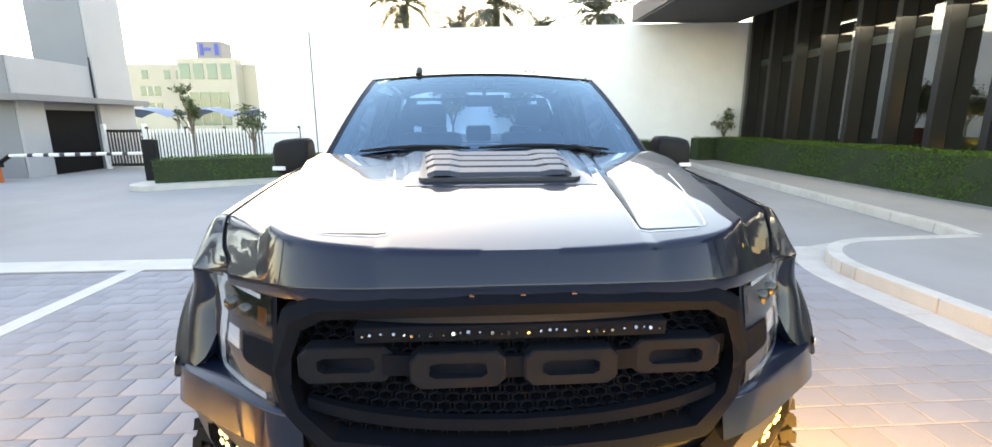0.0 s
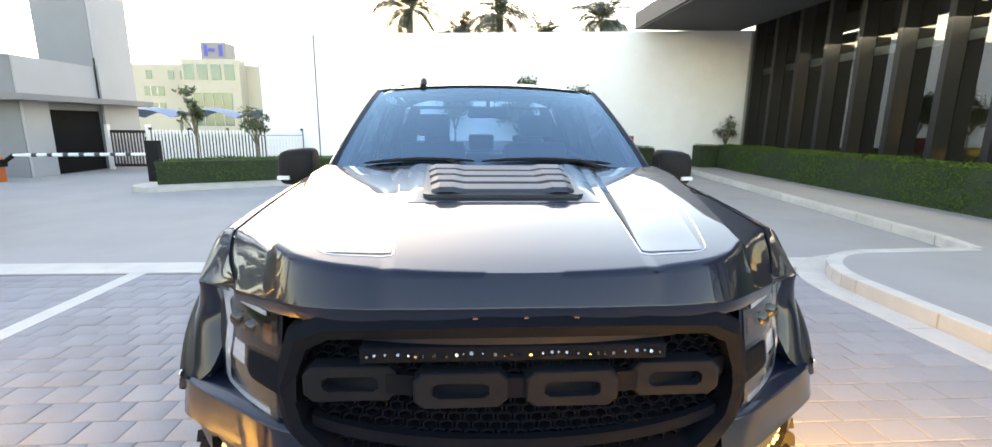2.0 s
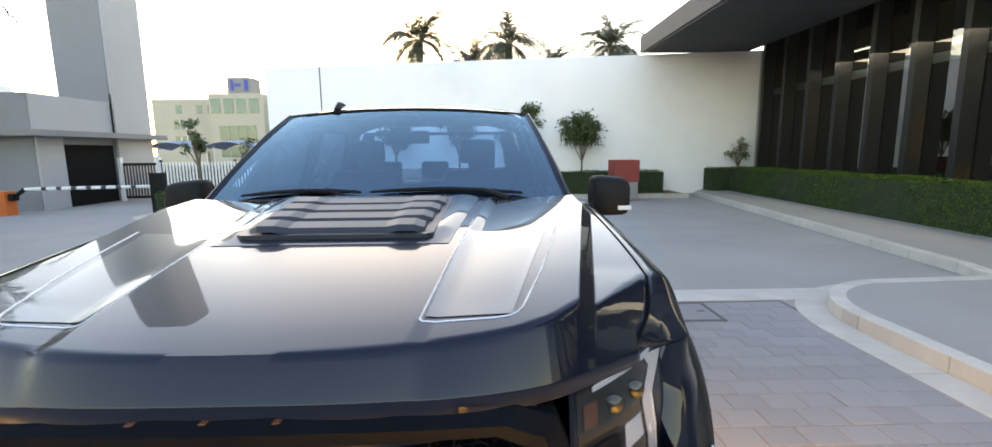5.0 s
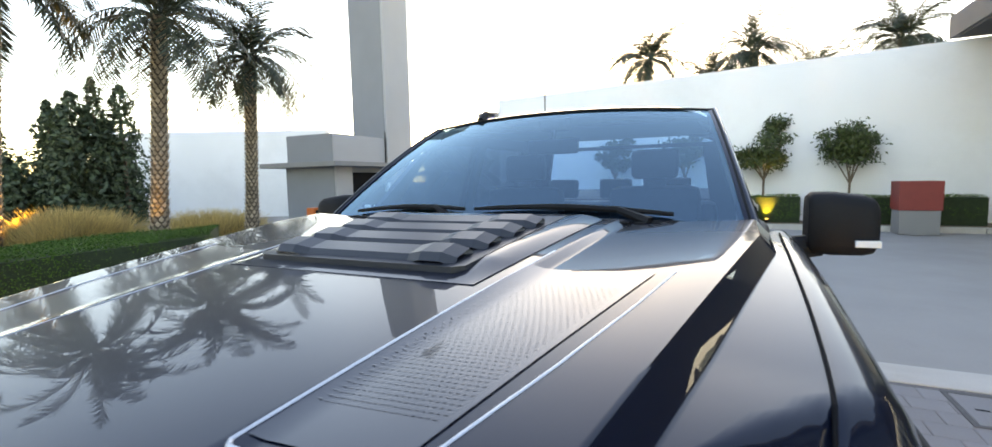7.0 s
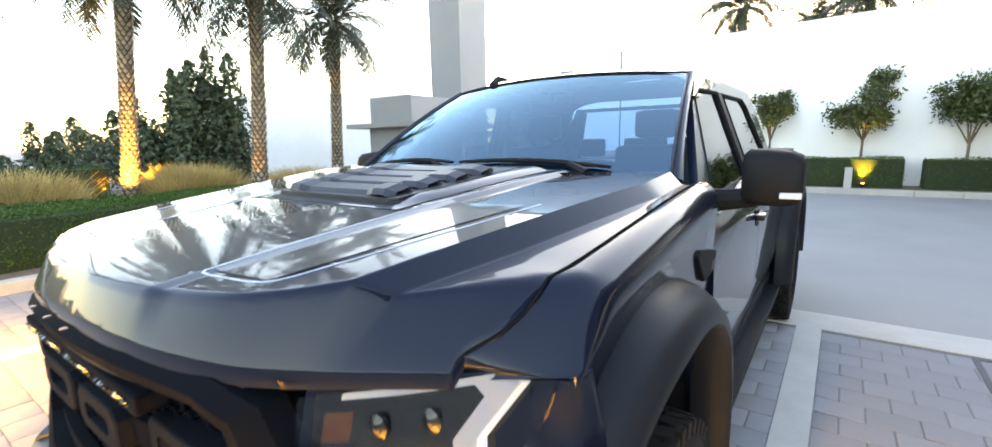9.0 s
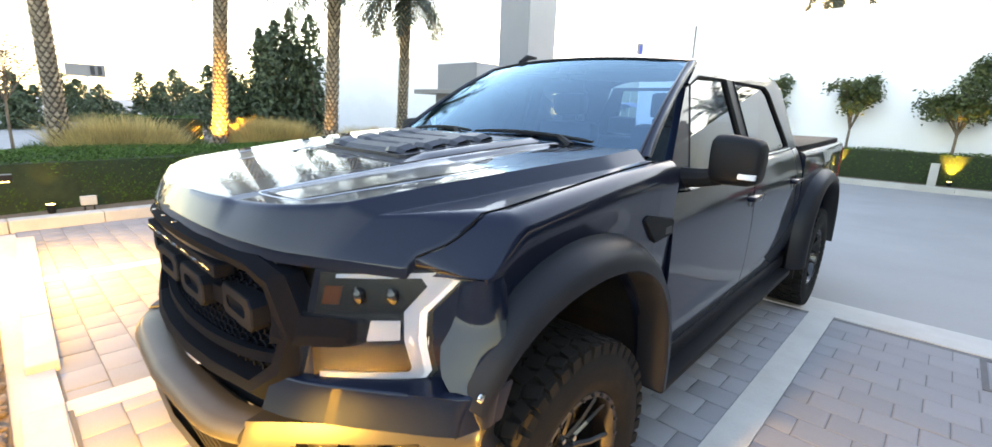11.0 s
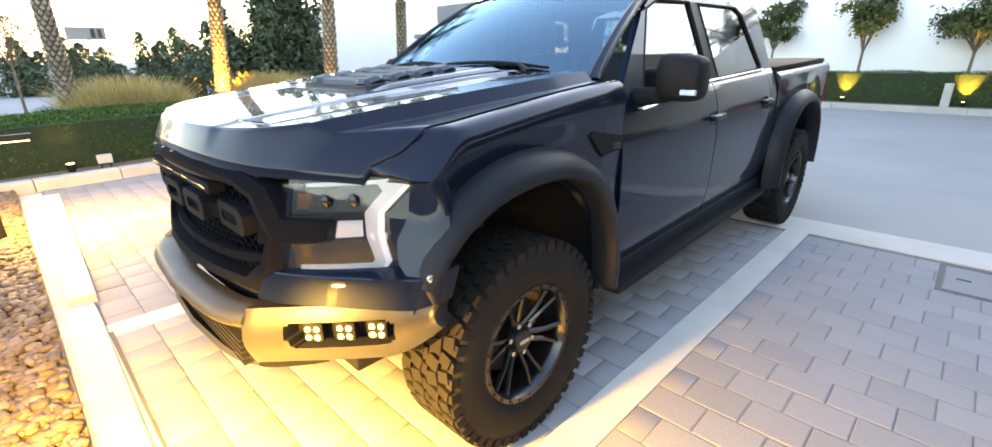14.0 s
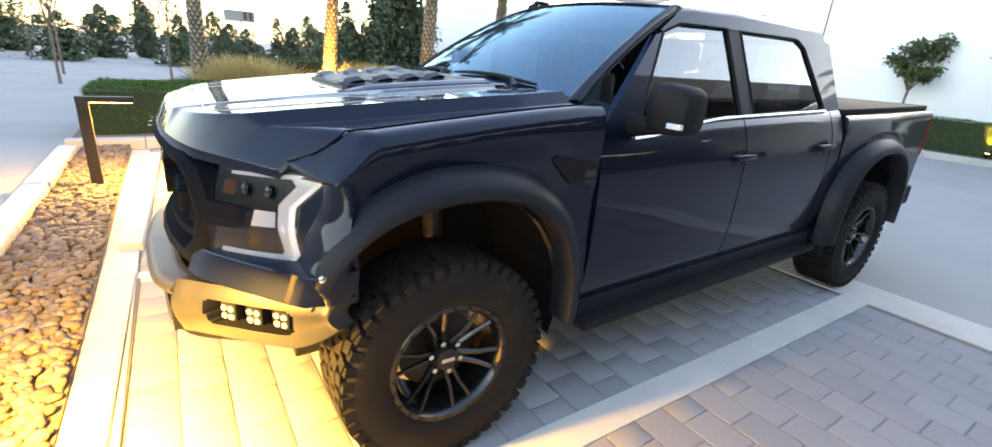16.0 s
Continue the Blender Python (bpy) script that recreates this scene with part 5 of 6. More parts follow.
# interior
part("dashboard", boxes(((-0.78, 1.60, 1.12), (0.78, 2.0, 1.42), 0.06)), LEATHER, truck, smooth=True)
for x in (-0.40, 0.40):
    seat = part("front_seat", boxes(((x - 0.25, 2.28, 0.80), (x + 0.25, 2.80, 0.98), 0.05), ((x - 0.25, 2.70, 0.95), (x + 0.25, 2.86, 1.60), 0.06)), LEATHER, truck, smooth=True)
    part("headrest", boxes(((x - 0.13, 2.73, 1.64), (x + 0.13, 2.84, 1.81), 0.04), ((x - 0.06, 2.77, 1.58), (x + 0.06, 2.80, 1.66), 0)), LEATHER, seat, smooth=True)
bench = part("rear_bench", boxes(((-0.72, 3.45, 0.82), (0.72, 3.72, 1.45), 0.06)), LEATHER, truck, smooth=True)
for x in (-0.42, 0.0, 0.42):
    part("headrest", boxes(((x - 0.12, 3.58, 1.47), (x + 0.12, 3.68, 1.62), 0.03)), LEATHER, bench, smooth=True)
bm = bmesh.new()
lathe(bm, [(0.0 + 0.018 * math.sin(a), 0.18 + 0.018 * math.cos(a)) for a in [2 * math.pi * k / 8 for k in range(9)]], 28, "y", (0, 0, 0))
box(bm, (-0.17, -0.01, -0.025), (0.17, 0.02, 0.025), 0.01)
box(bm, (-0.05, -0.03, -0.06), (0.05, 0.02, 0.06), 0.02)
wheel_ob = part("steering_wheel", bm, LEATHER, truck, smooth=True)
wheel_ob.matrix_local = pose(0.40, 2.12, 1.33, -25, 0, 0)
bm = boxes(((-0.13, 2.14, 1.79), (0.13, 2.18, 1.865), 0.015))
tube(bm, [(0, 2.17, 1.85), (0, 2.17, 1.955)], 0.012, 6)
part("rear_view_mirror", bm, BLACK, truck, smooth=True)
part("sensor_housing", boxes(((-0.07, 2.15, 1.905), (0.07, 2.26, 1.965), 0.02)), BLACK, truck)
part("door_card", boxes(((-0.90, 1.65, 0.6), (-0.84, 3.9, 1.36), 0.01)), LEATHER, truck)
part("door_card", boxes(((0.84, 1.65, 0.6), (0.90, 3.9, 1.36), 0.01)), LEATHER, truck)
part("head_lining", boxes(((-0.64, 2.35, 1.93), (0.64, 3.84, 1.945), 0)), GREY, truck)

# ---- front end ----
# the face between grille and lamps: x across, in plan a shallow vee
FACE = curve1([0.0, 0.20, 0.40, 0.56, 0.66, 0.80, 0.93, 1.02], [0.000, 0.012, 0.042, 0.088, 0.145, 0.26, 0.40, 0.50])
OCT_OUT = [(x, 0.905 + (z - 0.865) * 1.03) for x, z in [(-0.66, 1.08), (-0.60, 1.235), (-0.52, 1.275), (0.52, 1.275), (0.60, 1.235), (0.66, 1.08), (0.63, 0.955), (0.52, 0.865), (-0.52, 0.865), (-0.63, 0.955)]]
OCT_IN = [(x, 0.905 + (z - 0.865) * 1.03) for x, z in [(-0.595, 1.075), (-0.545, 1.195), (-0.485, 1.225), (0.485, 1.225), (0.545, 1.195), (0.595, 1.075), (0.565, 0.985), (0.475, 0.915), (-0.475, 0.915), (-0.565, 0.985)]]
bm = bmesh.new()
def ring_at(poly, dy):
    return [bm.verts.new((x, FACE(abs(x)) + dy + 0.05 * max(0.0, z - 1.05), z + 0.036 * (1 - min(1.0, abs(x) / 0.52) ** 2) * max(0.0, min(1.0, (z - 1.15) / 0.15)))) for x, z in poly]
def denser(poly, n=5):
    return [(poly[i][0] + (poly[(i + 1) % len(poly)][0] - poly[i][0]) * k / n, poly[i][1] + (poly[(i + 1) % len(poly)][1] - poly[i][1]) * k / n) for i in range(len(poly)) for k in range(n)]
oo, ii = denser(OCT_OUT), denser(OCT_IN)
mid = [((a[0] + b[0]) / 2, (a[1] + b[1]) / 2) for a, b in zip(oo, ii)]
rings = [ring_at(oo, 0.05), ring_at(oo, 0.0), ring_at(mid, -0.022), ring_at(ii, -0.01), ring_at(ii, 0.09)]
for r, q in zip(rings, rings[1:]):
    for k in range(len(oo)):
        bm.faces.new((r[k], r[(k + 1) % len(oo)], q[(k + 1) % len(oo)], q[k]))
grille = part("grille", bm, GRILLE, truck, "black octagonal grille surround", smooth=True, angle=30)
part("backing", prism(bmesh.new(), OCT_IN, "y", 0.24, 0.26), MATTE, grille)
bm = bmesh.new()
for row in range(13):
    z = 0.963 + 0.0242 * row
    for k in range(27):
        x = -0.56 + 0.043 * k + (0.0215 if row % 2 else 0)
        if abs(x) > 0.56 - max(0, (1.02 - z)) * 0.9 - max(0, z - 1.21) * 0.6:
            continue
        y = FACE(abs(x)) + 0.055
        pts = [(x + 0.0215 * math.cos(a), z + 0.0155 * math.sin(a)) for a in [math.pi / 6 + math.pi / 3 * j for j in range(6)]]
        inn = [(x + 0.0165 * math.cos(a), z + 0.0115 * math.sin(a)) for a in [math.pi / 6 + math.pi / 3 * j for j in range(6)]]
        o1 = [bm.verts.new((p[0], y, p[1])) for p in pts]
        i1 = [bm.verts.new((p[0], y - 0.004, p[1])) for p in inn]
        i2 = [bm.verts.new((p[0], y + 0.03, p[1])) for p in inn]
        for j in range(6):
            n = (j + 1) % 6
            bm.faces.new((o1[j], o1[n], i1[n], i1[j]))
            bm.faces.new((i1[j], i1[n], i2[n], i2[j]))
part("honeycomb", bm, GRILLE, grille, "black honeycomb mesh")
# four plain raised blocks on the cross bar
bm = bmesh.new()
sheet(bm, lambda u, v: (u * 0.57, FACE(abs(u * 0.57)) + 0.03, 1.13 + 0.055 * v), span(-1, 1, 20), span(0, 1, 2), thick=(0, 0.02, 0))
bar = part("cross_bar", bm, GRILLE, grille)
for k in range(4):
    xc = -0.435 + 0.28 * k
    w, y = 0.118, FACE(abs(xc)) + 0.012
    o = [(xc - w, 1.132), (xc - w * 0.8, 1.110), (xc + w * 0.8, 1.110), (xc + w, 1.132), (xc + w, 1.184), (xc + w * 0.8, 1.206), (xc - w * 0.8, 1.206), (xc - w, 1.184)]
    i = [(xc + (a - xc) * 0.6, 1.158 + (b - 1.158) * 0.42) for a, b in o]
    bm = bmesh.new()
    rr = [[bm.verts.new((p[0], yy, p[1])) for p in q] for q, yy in ((o, y + 0.05), (o, y + 0.004), ([(a[0] * 0.95 + xc * 0.05, a[1] * 0.95 + 1.158 * 0.05) for a in o], y), (i, y), (i, y + 0.04))]
    for a, b in zip(rr, rr[1:]):
        for j in range(8):
            bm.faces.new((a[j], a[(j + 1) % 8], b[(j + 1) % 8], b[j]))
    part("block", bm, BLOCKS, bar, "plain raised grey block", smooth=False)
bm = bmesh.new()
sheet(bm, lambda u, v: (u * 0.55, FACE(abs(u * 0.55)) + 0.022, 0.985 + 0.03 * abs(u) ** 3 + 0.032 * v), span(-1, 1, 24), span(0, 1, 2), thick=(0, 0.025, 0))
part("lower_bar", bm, GRILLE, grille, "plain lower cross bar")
# light bar behind the grille
bm = boxes(((-0.40, 0.022, 1.235), (0.36, 0.08, 1.275), 0.006))
lb = part("light_bar", bm, GRILLE, grille)
for k in range(32):
    x = -0.38 + 0.0234 * k
    part("led", tube(bmesh.new(), [(x + 0.006 * math.sin(5.0 * k), 0.022, 1.255), (x + 0.006 * math.sin(5.0 * k), 0.016, 1.256 + 0.005 * math.sin(7.0 * k))], 0.0034 + 0.0014 * math.sin(3.0 * k), 8), SMOKED, lb)
# amber marker lamps in the grille top
for x in (-0.12, 0.0, 0.12):
    part("marker_lamp", boxes(((x - 0.006, FACE(0) - 0.012, 1.360), (x + 0.006, FACE(0) + 0.0, 1.363), 0.001)), AMBER, grille)
# dark seal between bonnet and grille
bm = bmesh.new()
sheet(bm, lambda u, v: (u * 0.56, NOSE(abs(u * 0.56)) + 0.008, 1.28 + (0.096 - 0.076 * (u * 0.56 / 0.9) ** 2) * v), span(-1, 1, 24), span(0, 1, 2), thick=(0, 0.03, 0))
part("bonnet_lip", bm, FLARE, truck, smooth=True)

for s in (1, -1):
    # painted panel round the lamp
    def face(x, z):
        return s * x, FACE(x) + 0.012 + max(0, z - 1.12) * 0.35 * (0.3 + x * 0.7) - 0.02 * max(0, 0.95 - z), z
    bm = bmesh.new()
    def cheek(u, v):
        x = 0.635 + 0.36 * u
        top = 1.312 - 0.02 * u
        return face(x, 0.865 + (top - 0.865) * v)
    sheet(bm, cheek, span(0, 1, 14), span(0, 1, 14), thick=(0, 0.05, 0))
    part("cheek", bm, PAINT, truck, smooth=True, angle=60)

    def slab_on_face(poly, lift, depth):
        """A flat piece that follows the lamp's curved face."""
        b = bmesh.new()
        b.faces.new([b.verts.new((x, 0, z + 0.045)) for x, z in denser(poly, 3)])
        bmesh.ops.triangulate(b, faces=b.faces[:])
        bmesh.ops.subdivide_edges(b, edges=b.edges[:], cuts=2, use_grid_fill=True)
        if not depth:
            for v in b.verts:
                x, y, z = face(v.co.x, v.co.z)
                v.co = (x - s * lift * 0.5, y - lift * 0.86, z)
            return b
        flat = b.verts[:]
        front = [v for v in bmesh.ops.extrude_face_region(b, geom=b.faces[:])["geom"] if isinstance(v, bmesh.types.BMVert)]
        for verts, d in ((flat, lift - depth), (front, lift)):
            for v in verts:
                x, y, z = face(v.co.x, v.co.z)
                v.co = (x - s * d * 0.5, y - d * 0.86, z)
        return b
    LAMP = [(0.655, 1.245), (0.908, 1.252), (0.928, 1.228), (0.884, 1.148), (0.905, 0.985), (0.895, 0.962), (0.665, 0.962)]

    def band_on_face(outer, inner, lift):
        """A raised band between two lines on the lamp's face, with its inner and outer flanks."""
        b = bmesh.new()
        rows = []
        for i in range(len(outer) - 1):
            for k in range(7 if i == len(outer) - 2 else 6):
                pair = [(p[i][0] + (p[i + 1][0] - p[i][0]) * k / 6, p[i][1] + (p[i + 1][1] - p[i][1]) * k / 6) for p in (outer, inner)]
                rows.append([b.verts.new((face(x, z + 0.045)[0] - s * d * 0.5, face(x, z + 0.045)[1] - d * 0.86, z + 0.045)) for (x, z), d in ((pair[0], 0.0), (pair[0], lift), (pair[1], lift), (pair[1], 0.0))])
        for r, q in zip(rows, rows[1:]):
            for k in range(3):
                b.faces.new((r[k], r[k + 1], q[k + 1], q[k]))
        return b
    hl = part("headlamp", slab_on_face(LAMP, 0.007, 0.02), DARKCHROME, truck, "dark headlamp with a white light guide")
    outer = [(0.70, 1.244), (0.902, 1.250), (0.922, 1.226), (0.879, 1.146), (0.899, 0.987), (0.889, 0.966), (0.69, 0.966)]
    inner = [(0.70, 1.234), (0.862, 1.236), (0.876, 1.214), (0.846, 1.150), (0.872, 0.998), (0.866, 0.984), (0.69, 0.981)]
    part("light_guide", band_on_face(outer, inner, 0.020), WHITELED, hl, "white light guide")
    part("reflector", slab_on_face([(0.785, 1.074), (0.842, 1.076), (0.834, 1.126), (0.785, 1.126)], 0.014, 0.008), WHITELED, hl, "pale turn lamp lens")
    part("reflector", slab_on_face([(0.78, 0.995), (0.852, 0.997), (0.846, 1.064), (0.78, 1.058)], 0.010, 0.006), DARKCHROME, hl)
    part("amber_lens", slab_on_face([(0.675, 1.165), (0.708, 1.165), (0.708, 1.212), (0.675, 1.212)], 0.012, 0.006), AMBER, hl)
    for x in (0.745, 0.81):
        px, py, pz = face(x, 1.235)
        b = bmesh.new()
        lathe(b, [(0.0, 0.021), (-0.010, 0.023), (-0.012, 0.019), (-0.017, 0.013), (-0.020, 0.001)], 16, "y", (px, py - 0.006, pz))
        part("projector", b, DARKCHROME, hl, smooth=True)
    part("bracket", slab_on_face([(0.60, 1.055), (0.762, 1.060), (0.775, 1.070), (0.775, 1.122), (0.762, 1.132), (0.60, 1.14)], 0.048, 0.05), GRILLE, hl, "dark bar that joins lamp and grille")
    cover = part("cover", slab_on_face(LAMP, 0.036, 0), LAMPGLASS, hl, "clear lamp cover", smooth=True)
    cover.visible_shadow = False
    # ledge of the body under the lamp
    ledge = curve1([0.56, 0.66, 0.80, 0.90, 0.99, 1.04, 1.055], [0.085, 0.125, 0.215, 0.285, 0.350, 0.40, 0.47])
    def ledge_at(u, v):
        x = 0.56 + 0.495 * u
        if v < 0.4:
            fx, fy, fz = face(min(x, 0.96), 1.012)
            q = v / 0.4
            return s * x, (fy + 0.02) * (1 - q) + ledge(x) * q, 1.012 - 0.012 * q * q
        q = (v - 0.4) / 0.6
        return s * (x - 0.004 * q), ledge(x) - 0.034 * q, 1.0 - 0.095 * q
    b = bmesh.new()
    sheet(b, ledge_at, span(0, 1, 20), span(0, 0.34, 5) + [0.37, 0.4, 0.43, 0.46] + span(0.52, 1, 6), thick=(0, 0.05, 0))
    part("lamp_ledge", b, PAINT, truck, smooth=True, angle=60)
    # glossy corner panel between lamp and wheel arch
    NZ = [0.905, 0.98, 1.03, 1.12, 1.19, 1.285]
    lx, ly = curve1(NZ, [1.030, 1.005, 0.945, 0.905, 0.893, 0.925]), curve1(NZ, [0.405, 0.372, 0.365, 0.395, 0.425, 0.452])
    rx, ry = curve1(NZ, [1.052, 1.058, 1.060, 1.052, 1.036, 1.009]), curve1(NZ, [0.452, 0.460, 0.468, 0.490, 0.505, 0.515])
    def corner_at(u, v):
        z = 0.905 + 0.38 * v
        bulge = (0.010 + 0.016 * v) * math.sin(math.pi * u)
        return s * (lx(z) + (rx(z) - lx(z)) * u + bulge), ly(z) + (ry(z) - ly(z)) * u - bulge * 0.8, z
    b = bmesh.new()
    sheet(b, corner_at, span(0, 1, 10), span(0, 1, 18), thick=(-s * 0.02, 0.03, 0))
    part("corner_panel", b, PAINT, truck, smooth=True, angle=60)
    # side marker
    b = bmesh.new()
    lathe(b, [(0.0, 0.014), (s * 0.006, 0.013), (s * 0.009, 0.008), (s * 0.010, 0.0)], 14, "x", (s * 1.05, 0.405, 1.005))
    part("parking_sensor", b, SILVER, truck, smooth=True)

# bumper: swept along x with a pod for the fog lamps at each end
BY = curve1([0.0, 0.40, 0.53, 0.60, 0.80, 0.95, 1.03], [-0.088, -0.058, -0.005, 0.05, 0.21, 0.345, 0.425])
def bumper_outer(u, v):
    x = 0.53 + 0.515 * u
    z0, z1 = 0.658 + 0.05 * u + 0.10 * max(0.0, (u - 0.72) / 0.28) ** 1.6, 0.872 + 0.035 * u
    belly = 0.03 * math.sin(math.pi * v)
    return x, BY(x) + 0.02 - belly, z0 + (z1 - z0) * v
for s in (1, -1):
    bm = bmesh.new()
    us2, vs2 = span(0, 1, 44), span(0, 1, 24)
    rows = []
    for u in us2:
        rows.append([bm.verts.new((s * p[0], p[1], p[2])) for p in (bumper_outer(u, v) for v in vs2)])
    for i in range(44):
        for j in range(24):
            uc, vc = (us2[i] + us2[i + 1]) / 2, (vs2[j] + vs2[j + 1]) / 2
            if (abs(uc - 0.518 - 0.05 * (0.52 - vc)) / 0.283) ** 5 + (abs(vc - 0.52) / 0.245) ** 5 < 1:
                continue
            bm.faces.new((rows[i][j], rows[i][j + 1], rows[i + 1][j + 1], rows[i + 1][j]))
    ext = bmesh.ops.extrude_edge_only(bm, edges=[e for e in bm.edges if e.is_boundary])
    bmesh.ops.translate(bm, verts=[g for g in ext["geom"] if isinstance(g, bmesh.types.BMVert)], vec=(-s * 0.02, 0.07, 0))
    bend = part("bumper_corner", bm, BUMPER, truck, "grey painted steel bumper corner", smooth=True, angle=40)
    bm = bmesh.new()
    sheet(bm, lambda u, v: (s * (bumper_outer(u, v)[0] - 0.02), bumper_outer(u, v)[1] + 0.06, bumper_outer(u, v)[2]), span(0.19, 0.85, 8), span(0.24, 0.8, 4))
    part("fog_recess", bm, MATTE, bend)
    for k, u in enumerate((0.36, 0.53, 0.69)):
        p = Vector(bumper_outer(u, 0.52))
        p.x *= s
        p += Vector((-s * 0.012, 0.03, 0))
        turn = Matrix.Translation(p) @ Matrix.Rotation(s * radians(38), 4, "Z")
        b = boxes(((-0.036, -0.01, -0.036), (0.036, 0.05, 0.036), 0.012))
        bmesh.ops.transform(b, matrix=turn, verts=b.verts)
        fog = part("fog_lamp", b, BLACK, bend, "round-cornered auxiliary lamp", smooth=True)
        for dx in (-0.0155, 0.0155):
            for dz in (-0.0155, 0.0155):
                b = tube(bmesh.new(), [turn @ Vector((dx, -0.008, dz)), turn @ Vector((dx, -0.014, dz))], 0.0105, 10)
                part("led", b, LAMPLED, fog)
bm = bmesh.new()
def centre_top(u, v):
    x = u * 0.535
    return x, BY(abs(x)) + 0.02 - 0.03 * math.sin(math.pi * v), 0.79 + 0.075 * v
sheet(bm, centre_top, span(-1, 1, 24), span(0, 1, 6), thick=(0, 0.08, 0))
part("bumper_bar", bm, BUMPER, truck, "grey bumper cross bar", smooth=True, angle=50)
bm = bmesh.new()
sheet(bm, lambda u, v: (u * 0.52, BY(abs(u * 0.52)) + 0.05 + 0.03 * (1 - v), 0.64 + 0.16 * v), span(-1, 1, 16), span(0, 1, 3), thick=(0, 0.05, 0))
part("lower_intake", bm, MATTE, truck)
for k in range(5):
    part("intake_slat", boxes(((-0.50, -0.02, 0.645 + 0.024 * k), (0.50, 0.06, 0.652 + 0.024 * k), 0.002)), BLACK, truck)
bm = bmesh.new()
sheet(bm, lambda u, v: (u * (0.52 - 0.06 * (1 - v)), BY(abs(u * 0.52)) + 0.03 + 0.28 * (1 - v) ** 1.3, 0.47 + 0.165 * v), span(-1, 1, 16), span(0, 1, 6), thick=(0, 0.01, 0.02))
part("skid_plate", bm, BUMPER, truck, "grey skid plate", smooth=True)
# gap panel between bumper and face
bm = bmesh.new()
sheet(bm, lambda u, v: (u * 0.98, FACE(abs(u * 0.98)) + 0.045, 0.82 + 0.10 * v), span(-1, 1, 30), span(0, 1, 2))
part("valance", bm, FLARE, truck, smooth=True)


# the body sits level on its springs: lower at the nose than it was drawn
RAKE = Matrix(((1, 0, 0, 0), (0, 1, 0, 0.005), (0, 0.027, 1, -0.117), (0, 0, 0, 1)))
for ob in truck.children_recursive:
    ob.data.transform(RAKE)


# ---- wheels ----
def wheel(x, y, side):
    w = part("wheel", lathe(bmesh.new(), [(0.0, 0.0), (0.0, 0.17), (-0.04, 0.17), (-0.04, 0.0)], 28), DARKRIM, truck, "off-road wheel with a knobbly tyre")
    tyre = part("tyre", lathe(bmesh.new(), [(-0.12, 0.245), (-0.145, 0.27), (-0.158, 0.32), (-0.150, 0.38), (-0.135, 0.415), (-0.10, 0.425), (0.10, 0.425), (0.135, 0.415), (0.150, 0.38), (0.158, 0.32), (0.145, 0.27), (0.12, 0.245)], 56), RUBBER, w, "all-terrain tyre", smooth=True, angle=60)
    bm = bmesh.new()
    n = 44
    for k in range(n):
        a = 2 * math.pi * k / n
        for row, (xc, wx, da, la) in enumerate(((-0.045, 0.030, 0.0, 0.050), (0.045, 0.030, 0.5, 0.050), (-0.105, 0.026, 0.5, 0.042), (0.105, 0.026, 0.0, 0.042), (0.0, 0.014, 0.25, 0.046))):
            aa = a + da * 2 * math.pi / n
            skew = 0.25 if (k + row) % 2 else -0.25
            b = box(bm, (xc - wx, -la / 2, 0.418), (xc + wx, la / 2, 0.441 if row != 4 else 0.439), 0, None)
            vs = list(bm.verts)[-8:]
            m = Matrix.Rotation(aa, 4, "X") @ Matrix.Translation((xc, 0, 0)) @ Matrix.Rotation(skew, 4, "Z") @ Matrix.Translation((-xc, 0, 0))
            for v in vs:
                v.co = m @ v.co
        for sg in (-1, 1):
            aa = a + 0.25 * (sg + 1) * math.pi / n
            box(bm, (min(sg * 0.118, sg * 0.147), -0.019, 0.392), (max(sg * 0.118, sg * 0.147), 0.019, 0.434), 0)
            for v in list(bm.verts)[-8:]:
                v.co = Matrix.Rotation(aa, 4, "X") @ v.co
    part("tread", bm, RUBBER, w, "chunky tread blocks")
    o = side
    rim = part("rim", lathe(bmesh.new(), [(-0.12, 0.25), (-0.10, 0.225), (0.07, 0.222), (0.10, 0.228), (0.118, 0.255), (0.130, 0.262), (0.136, 0.254), (0.134, 0.236), (0.120, 0.226), (0.085, 0.216), (-0.09, 0.21)] if o > 0 else [(0.12, 0.25), (0.10, 0.225), (-0.07, 0.222), (-0.10, 0.228), (-0.118, 0.255), (-0.130, 0.262), (-0.136, 0.254), (-0.134, 0.236), (-0.120, 0.226), (-0.085, 0.216), (0.09, 0.21)], 56), RIM, w, "dark machined rim", smooth=True, angle=40)
    for k in range(6):
        a0 = 2 * math.pi * k / 6 + 0.3
        bm = bmesh.new()
        for sg in (-1, 1):
            p0 = Vector((o * 0.060, math.sin(sg * 0.25) * 0.06, math.cos(sg * 0.25) * 0.06))
            p1 = Vector((o * 0.088, sg * 0.022, 0.14))
            p2 = Vector((o * 0.112, sg * 0.044, 0.230))
            tube(bm, [p0, p1, p2], [0.013, 0.011, 0.010], 6)
        bmesh.ops.transform(bm, matrix=Matrix.Rotation(a0, 4, "X"), verts=bm.verts)
        part("spoke", bm, RIM, w, smooth=False)
        bm = tube(bmesh.new(), [(o * 0.05, math.sin(a0 + 0.52) * 0.068, math.cos(a0 + 0.52) * 0.068), (o * 0.085, math.sin(a0 + 0.52) * 0.068, math.cos(a0 + 0.52) * 0.068)], 0.011, 8)
        part("wheel_nut", bm, SILVER, w)
